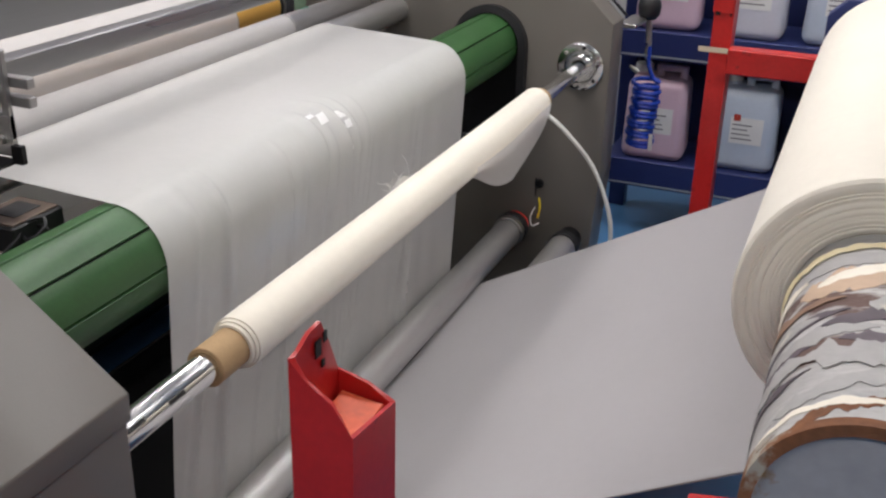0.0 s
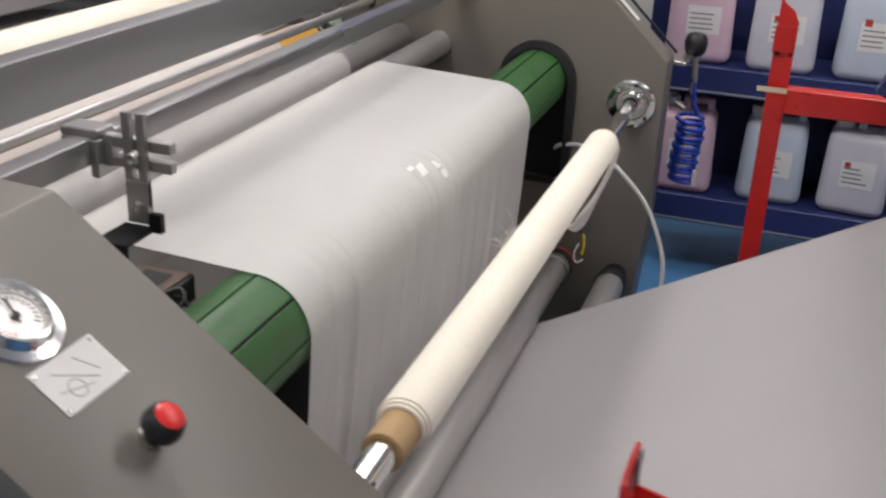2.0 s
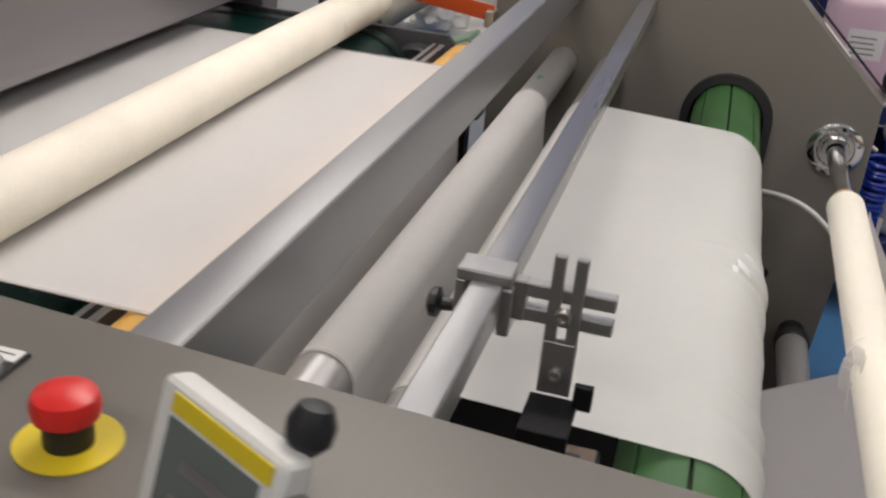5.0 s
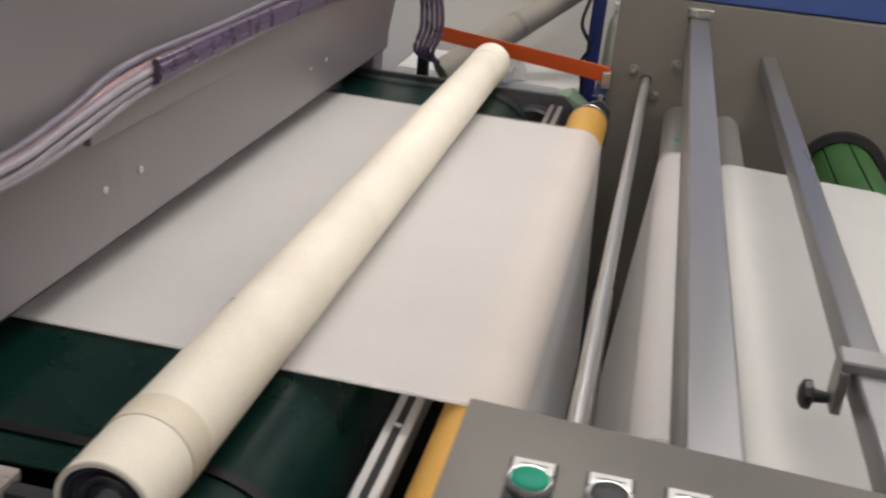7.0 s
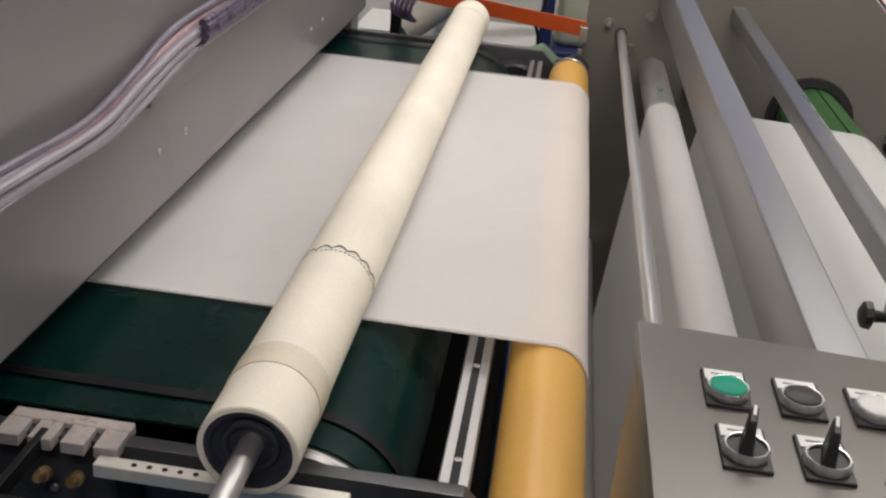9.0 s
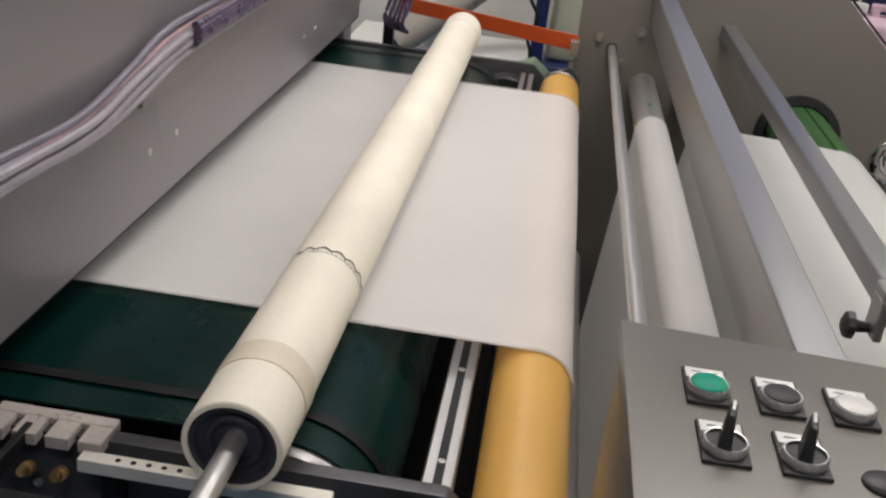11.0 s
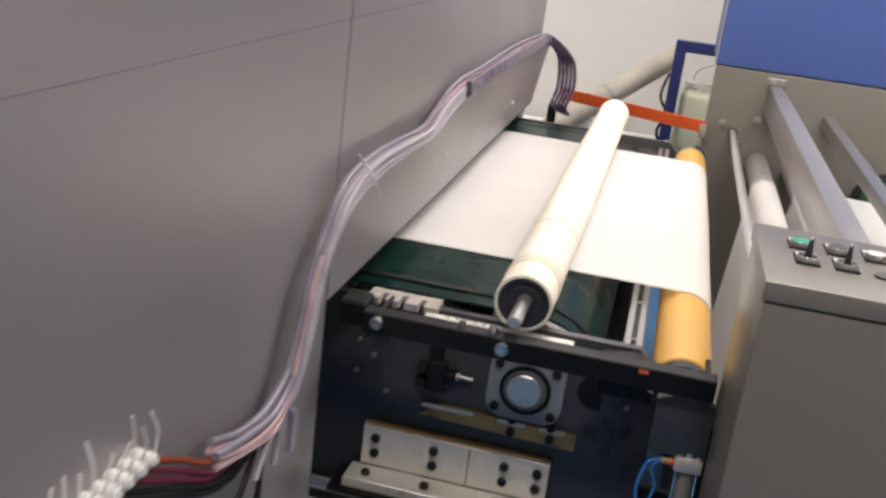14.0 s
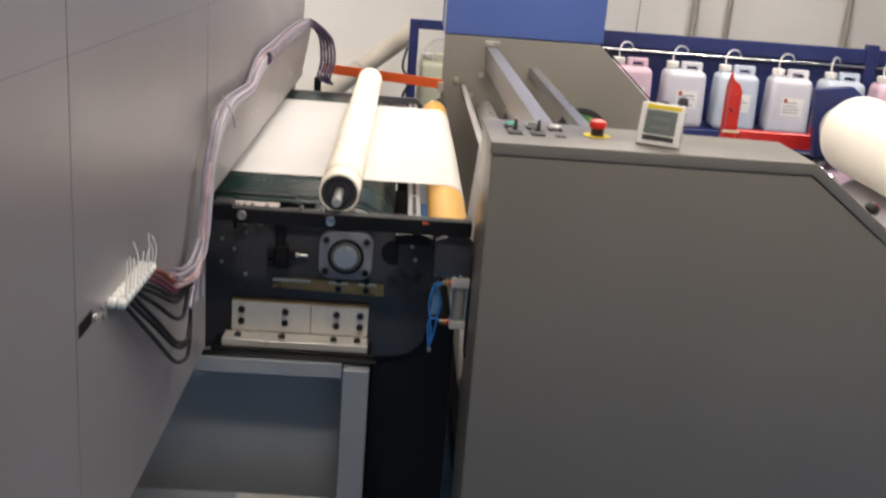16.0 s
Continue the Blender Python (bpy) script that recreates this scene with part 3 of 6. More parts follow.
def far_cabinet():
    c = thing("side_cabinet", "grey-beige painted far side plate with slotted roller bearing", "machine cabinet")
    x0, x1 = -0.87, 0.105
    poly = [(x0, 0.02), (x1 - 0.03, 0.02), (x1, 0.45), (x1, 0.885), (-0.205, 1.172), (x0, 1.172)]
    part("body", prism_y(poly, FAR0, FAR1, 0.003), M_HOUSING, c)
    part("edge_strip", prism_y([(-0.20, 1.177), (x1 + 0.004, 0.892), (x1 + 0.008, 0.896), (-0.196, 1.181)], FAR1 - 0.004, FAR1 + 0.006, 0.0008), M_RUBBER, c, "black edge trim")
    # slot with black rubber rim round the expander roller
    rim = arc(-0.246, 0.793, 0.112, 0, 180, 24) + [(-0.358, 0.50), (-0.134, 0.50)]
    hole = arc(-0.246, 0.793, 0.091, 0, 180, 24) + [(-0.337, 0.52), (-0.155, 0.52)]
    b = bmesh.new()
    rows = []
    for pts, y in ((rim, FAR0 - 0.001), (rim, FAR0 - 0.022), (hole, FAR0 - 0.026), (hole, FAR0 - 0.001)):
        rows.append([b.verts.new((x, y, z)) for x, z in pts])
    for a, d in zip(rows, rows[1:]):
        for i in range(len(a)):
            j = (i + 1) % len(a)
            b.faces.new((a[i], a[j], d[j], d[i]))
    part("slot_rim", b, M_RUBBER, c, "black rubber slot rim")
    # the body is not cut: this black plate paints the shade inside the slot
    part("slot_well", prism_y([(x * 0.999, z) for x, z in hole], FAR0 - 0.004, FAR0 - 0.001, 0), M_BLACK, c, "black plate for the shade inside the slot")
    f = part("shaft_flange", lathe([(0.022, 0), (0.066, 0), (0.066, 0.006), (0.062, 0.009), (0.045, 0.010), (0.042, 0.006), (0.034, 0.006), (0.032, 0.022), (0.022, 0.022)], 48, None, Matrix.Translation((0.024, FAR0 - 0.001, 0.763)) @ ALONG_Y @ Matrix.Rotation(radians(180), 4, "X"), closed=True), M_CHROME, c, "round chromed flange")
    for k in range(6):
        a = radians(60 * k + 20)
        bolt(f, (0.024 + 0.054 * math.cos(a), FAR0 - 0.010, 0.763 + 0.054 * math.sin(a)), (0, -1, 0), 0.005, 0.005, M_RUBBER if k % 2 else M_ZINC)
    for x, z in ((-0.808, 0.982), (-0.701, 1.01), (-0.744, 0.92), (-0.65, 1.145), (-0.68, 1.145)):
        part("screw", lathe([(0, 0.012), (0.007, 0.012), (0.0095, 0.008), (0.0095, 0.002), (0.013, 0.002), (0.013, 0), (0, 0)], 20, None, Matrix.Translation((x, FAR0, z)) @ ALONG_Y @ Matrix.Rotation(radians(180), 4, "X")), M_ZINC, c)
    for x, z, h in ((-0.155, 0.52, 0.03), (-0.175, 0.42, 0.02)):
        part("cable_hole", box(x - 0.007, x + 0.007, FAR0 - 0.003, FAR0 + 0.001, z - h / 2, z + h / 2, 0.002), M_YELLOW, c, "small yellowish slot")
    part("label_strip", turned(box(-0.05, 0.05, -0.012, 0.012, 0, 0.002, 0.0005), Matrix.Translation((-0.03, FAR1 - 0.05, 1.013)) @ Matrix.Rotation(radians(43), 4, "Y")), M_PAPER, c, "white strip on slope")
    k = part("lever_knob", lathe([(0, 0.04), (0.02, 0.037), (0.03, 0.026), (0.033, 0.01), (0.03, -0.012), (0.02, -0.026), (0, -0.03)], 28, None, Matrix.Translation((0.140, 2.60, 0.892))), M_RUBBER, c, "black ball knob")
    part("stem", sweep([(0.14, 2.60, 0.88), (0.146, 2.595, 0.84), (0.15, 2.59, 0.80)], 0.009), M_ZINC, k)
    part("bracket", box(0.09, 0.14, 2.47, 2.61, 0.86, 0.872, 0.002), M_ZINC, k)
    # the far plate stands slightly turned against the rollers
    c.matrix_world = Matrix.Translation((-0.8, FAR0, 0)) @ Matrix.Rotation(-0.06, 4, "Z") @ Matrix.Translation((0.8, -FAR0, 0))
    return c


def blue_cabinet():
    c = thing("blue_cabinet", "plain blue painted cabinet standing on the far side plate", "cabinet", (0, 0, 0))
    part("body", box(-0.87, -0.19, FAR0 + 0.004, FAR0 + 0.45, 1.1745, 2.05, 0.004), M_BLUE, c)
    part("side_trim", box(-0.876, -0.8702, FAR0 + 0.002, FAR0 + 0.03, 1.1745, 2.05, 0.001), M_GREYPAINT, c, "pale edge trim")
    part("stand", box(-0.80, -0.25, FAR1 + 0.01, FAR0 + 0.44, 0.0, 1.174, 0.004), M_NAVY, c, "navy support behind")


# ---------------------------------------------------------------- rollers, bars, rods
def roller(name, label, x, z, r, y0, y1, mat, group="", journal=0.014, near=0.36, far=FAR0, rings=()):
    t = thing(name, label, "roller", (x, 0, z), group)
    part("barrel", rod_y(0, 0, r, y0, y1, 56, 0.003), mat, t)
    part("axle", rod_y(0, 0, journal, near, y0 + 0.004, 24, 0.001), M_STEEL, t)
    part("axle", rod_y(0, 0, journal, y1 - 0.004, far, 24, 0.001), M_STEEL, t)
    for y, rr, w, m, lab in rings:
        part("end_ring", rod_y(0, 0, rr, y, y + w, 40, 0.0015, r * 0.5), m, t, lab)
    return t


GREEN_X, GREEN_Z, GREEN_R = -0.247, 0.797, 0.083
LEAN = 0.004
SKEW = math.atan(LEAN)


def green_roller():
    t = thing("expander_roller", "green rubber spreader roller with long dark joints", "roller", (GREEN_X, 0, GREEN_Z))
    n = 8
    for k in range(n):
        a0, a1 = 360 / n * k + 1.5, 360 / n * (k + 1) - 1.5
        pts = arc(0, 0, GREEN_R, a0, a1, 8)
        inner = arc(0, 0, GREEN_R - 0.014, a1, a0, 8)
        part("rubber_strip", prism_y(pts + inner, 0.30, FAR0 - 0.012, 0.001, None, 1), M_GREEN, t)
    part("drum", rod_y(0, 0, GREEN_R - 0.009, 0.295, FAR0 - 0.006, 48, 0.002), M_BLACK, t, "dark inner drum")
    # the roller stands slightly askew
    t.matrix_world = Matrix.Translation((GREEN_X, 1.93, GREEN_Z)) @ Matrix.Rotation(SKEW, 4, "Z") @ Matrix.Translation((0, -1.93, 0))
    return t


G1X, G1Z, G1R = -0.676, 0.866, 0.037
G2X, G2Z, G2R = -0.553, 0.858, 0.037
LOWX, LOWZ, LOWR = -0.138, 0.267, 0.040
OX, OZ, OR_ = -0.898, 0.860, 0.051
BX, BZ, BR = -1.154, 0.794, 0.115
TX, TY, TZ, TR = -1.175, 0.010, 0.966, 0.050
CL0, CL1 = 0.70, 1.97
STX, STZ, STR = -0.790, 0.330, 0.030


def roller_shade_tray():
    # added black tray: stands for the deep shadow below the rollers, hides the floor
    t = thing("base_tray", "added black tray for the dark shade under the rollers", "machine base")
    part("tray_floor", box(-0.82, 0.07, 0.29, 2.29, 0.06, 0.075, 0.003), M_BLACK, t)
    part("tray_rim", box(0.06, 0.07, 0.29, 2.29, 0.0755, 0.14, 0.002), M_BLACK, t)
    part("tray_rim", box(-0.82, -0.81, 0.29, 2.29, 0.0755, 0.14, 0.002), M_BLACK, t)
    for x in (-0.7, -0.05):
        for y in (0.4, 2.15):
            part("foot", lathe([(0, 0), (0.03, 0), (0.03, 0.008), (0.012, 0.012), (0.012, 0.06), (0, 0.06)], 18, None, Matrix.Translation((x, y, 0))), M_BLACK, t)


def rollers():
    roller("guide_roller", "brushed steel guide roller half wrapped in white cloth", G1X, G1Z, G1R, 0.30, FAR0 - 0.008, M_STEEL, "steel guide rollers", near=0.28)
    g1 = [o for o in bpy.data.objects if o.name == "guide_roller"][0]
    for a, y, w in ((96, 2.03, 7), (88, 2.045, 5), (101, 2.055, 3)):
        part("paint_smear", sheet(arc(0, 0, G1R + 0.0004, a - w, a + w, 6), y - 0.006, y + 0.005, 0.0003, 4, None, lambda q: (0.004 * math.sin(q * 300), 0.003 * math.sin(q * 400))), M_BTN_GREEN, g1, "green paint smear")
    roller("guide_roller", "brushed steel guide roller carrying white cloth", G2X, G2Z, G2R, 0.30, FAR0 - 0.008, M_STEEL, "steel guide rollers", near=0.28)
    roller("lower_roller", "brushed steel lower roller with black and red end ring", LOWX, LOWZ, LOWR, 0.30, 2.24, M_STEEL, "lower rollers", near=0.28,
           rings=((2.242, 0.046, 0.022, M_ZINC, "zinc ring"), (2.266, 0.048, 0.03, M_RUBBER, "black ring"), (2.298, 0.043, 0.016, M_BTN_RED, "red ring"), (2.316, 0.03, 0.055, M_BLACK, "black bearing")))
    roller("lower_roller", "short-seen brushed steel lower roller with black bearing", 0.03, 0.25, LOWR, 0.30, 2.24, M_STEEL, "lower rollers", near=0.28,
           rings=((2.242, 0.044, 0.03, M_RUBBER, "black ring"), (2.275, 0.034, 0.09, M_BLACK, "black bearing")))
    roller("tension_roller", "plain steel roller low behind the orange roller", STX, STZ, STR, 0.36, FAR0 - 0.008, M_STEEL, "", near=0.29)
    o = roller("orange_roller", "orange rubber roller with black end caps", OX, OZ, OR_, 0.368, 2.20, M_ORANGE, near=0.26, far=2.30,
               rings=((0.340, 0.048, 0.0275, M_RUBBER, "black cap"), (2.199, 0.047, 0.02, M_RUBBER, "black cap"), (2.222, 0.05, 0.008, M_ZINC, "zinc cap")))
    for y in (0.235, 2.255):
        b = part("clevis", prism_y([(-0.04, -0.06), (0.05, -0.06), (0.05, 0.03), (0.02, 0.055), (-0.04, 0.03)], y, y + 0.02, 0.002), M_DARKPLATE, o, "dark bearing clevis")
        part("pin", lathe([(0, 0.03), (0.006, 0.028), (0.007, 0), (0, 0)], 18, None, Matrix.Translation((0.02, y + 0.01, 0.04))), M_ZINC, b)


def crossbars():
    def bar(name, label, x0, x1, z0, z1, y0=0.262):
        t = thing(name, label, "bar", (0, 0, 0), "crossbars")
        part("profile", box(x0, x1, y0, FAR0, z0, z1, 0.0055, 3), M_BAR, t)
        return t
    t = bar("crossbar", "large square aluminium crossbar with bolted foot", -0.688, -0.641, 1.039, 1.132, 0.287)
    part("foot", box(-0.697, -0.632, FAR0 - 0.012, FAR0 - 0.0005, 1.1325, 1.157, 0.002), M_ZINC, t, "bolted foot plate")
    bar("crossbar", "slim square aluminium crossbar carrying a sensor bracket", -0.499, -0.463, 1.023, 1.062, 0.287)
    r = thing("guide_rod", "thin round polished steel rod", "rod", (0, 0, 0))
    part("rod", rod_y(0, 0, 0.0115, 0.32, FAR0 + 0.004, 28, 0.002), M_STEEL, r)
    part("collar", rod_y(0, 0, 0.0155, FAR0 - 0.006, FAR0 - 0.0005, 28, 0.001, 0.0118), M_RUBBER, r, "dark seal ring")
    # its near end sits nearer the first steel roller
    r.matrix_world = Matrix.Translation((-0.773, FAR0, 0.956)) @ Matrix.Rotation(math.atan(-0.002), 4, "Z") @ Matrix.Translation((0, -FAR0, 0))


def sensor_bracket():
    t = thing("sensor_bracket", "aluminium clamp with slotted arm, black angle and edge sensor", "bracket", (-0.004, 0.012, -0.003))
    x0, x1, z0, z1 = -0.499, -0.463, 1.023, 1.062
    cl = part("clamp", box(x0 - 0.012, x1 + 0.012, 0.66, 0.70, z1 + 0.0005, z1 + 0.014, 0.002), M_ALU, t, "square aluminium clamp")
    part("jaw", box(x0 - 0.012, x0 - 0.001, 0.66, 0.70, z0 - 0.012, z1 + 0.0005, 0.0015), M_ALU, cl)
    part("jaw", box(x1 + 0.001, x1 + 0.014, 0.655, 0.705, z0 - 0.014, z1 + 0.0005, 0.0015), M_ALU, cl)
    # star knob
    m = Matrix.Translation((x0 - 0.012, 0.68, 1.02)) @ Matrix.Rotation(radians(-90), 4, "Y")
    k = part("star_knob", lathe([(0, 0.032), (0.009, 0.032), (0.016, 0.028), (0.017, 0.02), (0.008, 0.016), (0.006, 0), (0, 0)], 10, None, m), M_RUBBER, cl, "black star knob")
    # forked arm to +x
    arm = box(-0.452, -0.345, 0.672, 0.688, 1.052, 1.068, 0.0015)
    box(-0.452, -0.345, 0.672, 0.688, 1.024, 1.040, 0.0015, 1, arm)
    box(-0.457, -0.437, 0.671, 0.689, 1.023, 1.069, 0.0015, 1, arm)
    part("slotted_arm", arm, M_ALU, t, "slotted aluminium arm")
    up = box(-0.4125, -0.400, 0.662, 0.672, 0.975, 1.108, 0.001)
    ub = part("upright", box(-0.4125, -0.3775, 0.661, 0.6725, 0.950, 1.012, 0.001), M_ALU, t, "forked upright strip")
    part("prong", up, M_ALU, ub)
    part("prong", box(-0.390, -0.3775, 0.662, 0.672, 0.975, 1.108, 0.001), M_ALU, ub)
    bolt(t, (-0.395, 0.661, 1.045), (0, -1, 0), 0.009, 0.010)
    bolt(t, (-0.395, 0.661, 0.975), (0, -1, 0), 0.007, 0.007)
    b = box(-0.418, -0.366, 0.592, 0.6615, 0.944, 0.9485, 0.001)
    box(-0.372, -0.352, 0.650, 0.6605, 0.944, 0.972, 0.001, 1, b)
    box(-0.418, -0.366, 0.590, 0.5945, 0.862, 0.9485, 0.001, 1, b)
    ang = part("black_angle", b, M_BLACK, t, "bent black steel angle")
    bolt(ang, (-0.380, 0.590, 0.915), (0, -1, 0), 0.005, 0.002, M_PAPER)
    s = part("edge_sensor", box(-0.420, -0.335, 0.5955, 0.70, 0.826, 0.868, 0.003), M_RUBBER, t, "black edge sensor block")
    part("sensor_plate", box(-0.416, -0.339, 0.600, 0.694, 0.8682, 0.8715, 0.0008), M_COPPER, s, "worn copper-brown sensor plate")
    part("sensor_window", box(-0.400, -0.356, 0.622, 0.676, 0.8716, 0.8732, 0.0006), M_RUBBER, s, "dark shiny window")
    for k, (cx, cy, cz) in enumerate(((-0.325, 0.640, 0.846), (-0.322, 0.618, 0.836), (-0.328, 0.600, 0.824))):
        loop = [(cx + 0.014 * math.cos(a * 0.7), cy + 0.004 * a * 0.3, cz + 0.012 * math.sin(a * 0.7)) for a in range(10)]
        part("cable_loop", sweep(loop, 0.0026, 7), M_RUBBER, s, "black cable loop")
    part("cable", sweep([(-0.346, 0.62, 0.85), (-0.322, 0.61, 0.848), (-0.31, 0.63, 0.862), (-0.325, 0.645, 0.87), (-0.34, 0.625, 0.866), (-0.335, 0.60, 0.85), (-0.34, 0.575, 0.835), (-0.36, 0.57, 0.80), (-0.375, 0.55, 0.6)], 0.0028), M_RUBBER, s, "black sensor cable")


# ---------------------------------------------------------------- cloth webs
def fold_set(count=22, seed=12):
    """Places of the narrow folds across the hanging cloth: middle, drift, width, height, where each begins."""
    rng = random.Random(seed)
    return [(rng.triangular(0.03, 0.97, 0.5), rng.uniform(-0.16, -0.04), rng.uniform(0.004, 0.011), rng.uniform(0.003, 0.0085), rng.uniform(0.34, 0.60)) for _ in range(count)]


FOLDS = fold_set()


def hanging_wave(s, v):
    # soft ripples and narrow slanting folds appear where the wet cloth leaves the roller
    k = min(1, max(0, (s - 0.46) / 0.22))
    a = 0.0035 * math.sin(v * 62 + 4 * math.sin(v * 9)) + 0.0035 * math.sin(v * 23 + 1 + s * 2)
    w = 0.6 * k * (1.15 - 0.5 * s) * a * (0.35 + 0.65 * math.sin(math.pi * v) ** 0.5)
    for mid, drift, wide, high, start in FOLDS:
        if s > start:
            d = (v - mid - drift * (s - start)) / wide
            if abs(d) < 2.5:
                w += high * min(1, (s - start) / 0.12) * math.exp(-d * d)
    return w


def cloths():
    # printed web: out from under the gantry, over the belt and the orange roller, then down
    line = subdivide_line([(-1.62, BZ + BR + 0.006), (OX, OZ + OR_ + 0.0025)], 0.05) + arc(OX, OZ, OR_ + 0.0025, 88, 0, 14) + subdivide_line([(OX + OR_ + 0.0025, OZ - 0.01), (STX - STR - 0.0025, STZ + 0.01)], 0.05)
    line += arc(STX, STZ, STR + 0.0025, 180, 268, 8)
    ob = part("cloth_web", sheet(line, CL0, CL1, 0.0012, 40, lambda s, v: 0.0008 * math.sin(v * 9 + s * 4)), M_CLOTH)
    for ya in (CL0, CL1 - 0.004):
        part("selvedge", sheet(line, ya, ya + 0.004, 0.0006, 1, lambda s, v: 0.0018), M_HEM, ob, "denser woven edge")
    tagged(ob, "smooth white cloth lying on the belt and orange roller", "cloth")
    # web that rises, turns over the first steel roller, and passes to the second
    r = G1R + 0.002
    line = arc(STX, STZ, STR + 0.0025, 272, 358, 8) + subdivide_line([(STX + STR + 0.0025, STZ + 0.005), (G1X - r, G1Z - 0.01)], 0.05) + arc(G1X, G1Z, r, 180, 0, 22) + subdivide_line([(G1X + r, G1Z - 0.01), (-0.628, 0.70)], 0.04)
    ob = part("cloth_web", sheet(line, CL0 + 0.02, CL1 - 0.045, 0.0012, 40), M_CLOTH)
    for ya in (CL0 + 0.02, CL1 - 0.049):
        part("selvedge", sheet(line, ya, ya + 0.004, 0.0006, 1, lambda s, v: 0.0012), M_HEM, ob, "denser woven edge")
    tagged(ob, "white cloth web wrapped over a steel guide roller", "cloth")
    r2 = G2R + 0.002
    line = subdivide_line([(-0.618, 0.70), (G2X - r2, G2Z - 0.01)], 0.04) + arc(G2X, G2Z, r2, 180, 92, 14)
    rg = GREEN_R + 0.004
    line += subdivide_line([(G2X + 0.006, G2Z + r2 - 0.0005), (GREEN_X - 0.004, GREEN_Z + rg)], 0.03)
    line += arc(GREEN_X, GREEN_Z, rg, 92, -4, 36)
    line += subdivide_line([(GREEN_X + rg, GREEN_Z - 0.012), (LOWX - LOWR - 0.004, LOWZ)], 0.03) + arc(LOWX, LOWZ, LOWR + 0.002, 180, 300, 12)
    b = sheet(line, CL0, 1.915, 0.001, 260, lambda s, v: hanging_wave(s - 0.12, v), lambda s: (0.012 * math.sin(s * 3), 0.01 * math.sin(s * 4)))
    for v in b.verts:
        # follow the askew roller
        v.co.x -= (v.co.y - 1.93) * LEAN * min(1, max(0, (v.co.x + 0.52) / 0.2)) * min(1, max(0.15, (v.co.z - 0.3) / 0.3))
    ob = part("cloth_web", b, M_SHEER)
    tagged(ob, "thin damp white cloth draped over the green roller in soft ripples", "cloth")
    for ang, y, w, l, turn in ((58, 1.262, 0.012, 0.014, 8), (52, 1.310, 0.009, 0.016, -12), (36, 1.325, 0.008, 0.015, 10), (28, 1.290, 0.006, 0.012, 0), (12, 1.300, 0.013, 0.008, -5), (68, 1.235, 0.005, 0.014, 0)):
        a0, a1 = ang - math.degrees(w / rg), ang + math.degrees(w / rg)
        bb = sheet([(px - (y - 1.93) * LEAN, pz) for px, pz in arc(GREEN_X, GREEN_Z, rg + 0.0022, a0, a1, 6)], y - l, y + l, 0.0004, 4, None, lambda q, turn=turn, w=w: ((q - w) * turn * 0.06, (q - w) * turn * 0.06))
        part("glossy_patch", bb, M_PATCH, ob, "small shiny white patch")
    # unprinted web from the big roll to the lower roller
    a = math.degrees(math.atan2(RZ - LOWZ, RX - LOWX))
    line = arc(LOWX, LOWZ, LOWR + 0.003, -60, a - 90, 5) + subdivide_line([web_point(0.05), web_point(0.97)], 0.05)
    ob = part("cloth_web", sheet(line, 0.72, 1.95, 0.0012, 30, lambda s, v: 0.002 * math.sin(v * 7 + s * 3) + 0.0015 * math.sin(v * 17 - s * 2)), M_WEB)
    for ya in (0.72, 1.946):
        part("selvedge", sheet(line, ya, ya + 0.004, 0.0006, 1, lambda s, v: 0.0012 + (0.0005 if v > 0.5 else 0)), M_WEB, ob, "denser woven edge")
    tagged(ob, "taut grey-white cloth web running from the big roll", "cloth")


RX, RZ, RR = 0.803, 0.930, 0.158


def web_point(k):
    """A point on the common lower tangent of lower roller and big roll."""
    d = Vector((RX - LOWX, RZ - LOWZ))
    u = d.normalized()
    n = Vector((u.y, -u.x))
    b = math.asin((RR - LOWR) / d.length)
    n = Vector((n.x * math.cos(b) - n.y * math.sin(-b), n.x * math.sin(-b) + n.y * math.cos(b)))
    p = Vector((LOWX, LOWZ)) + n * (LOWR + 0.003)
    q = Vector((RX, RZ)) + n * (RR + 0.003)
    w = p + (q - p) * k
    return (w.x, w.y)


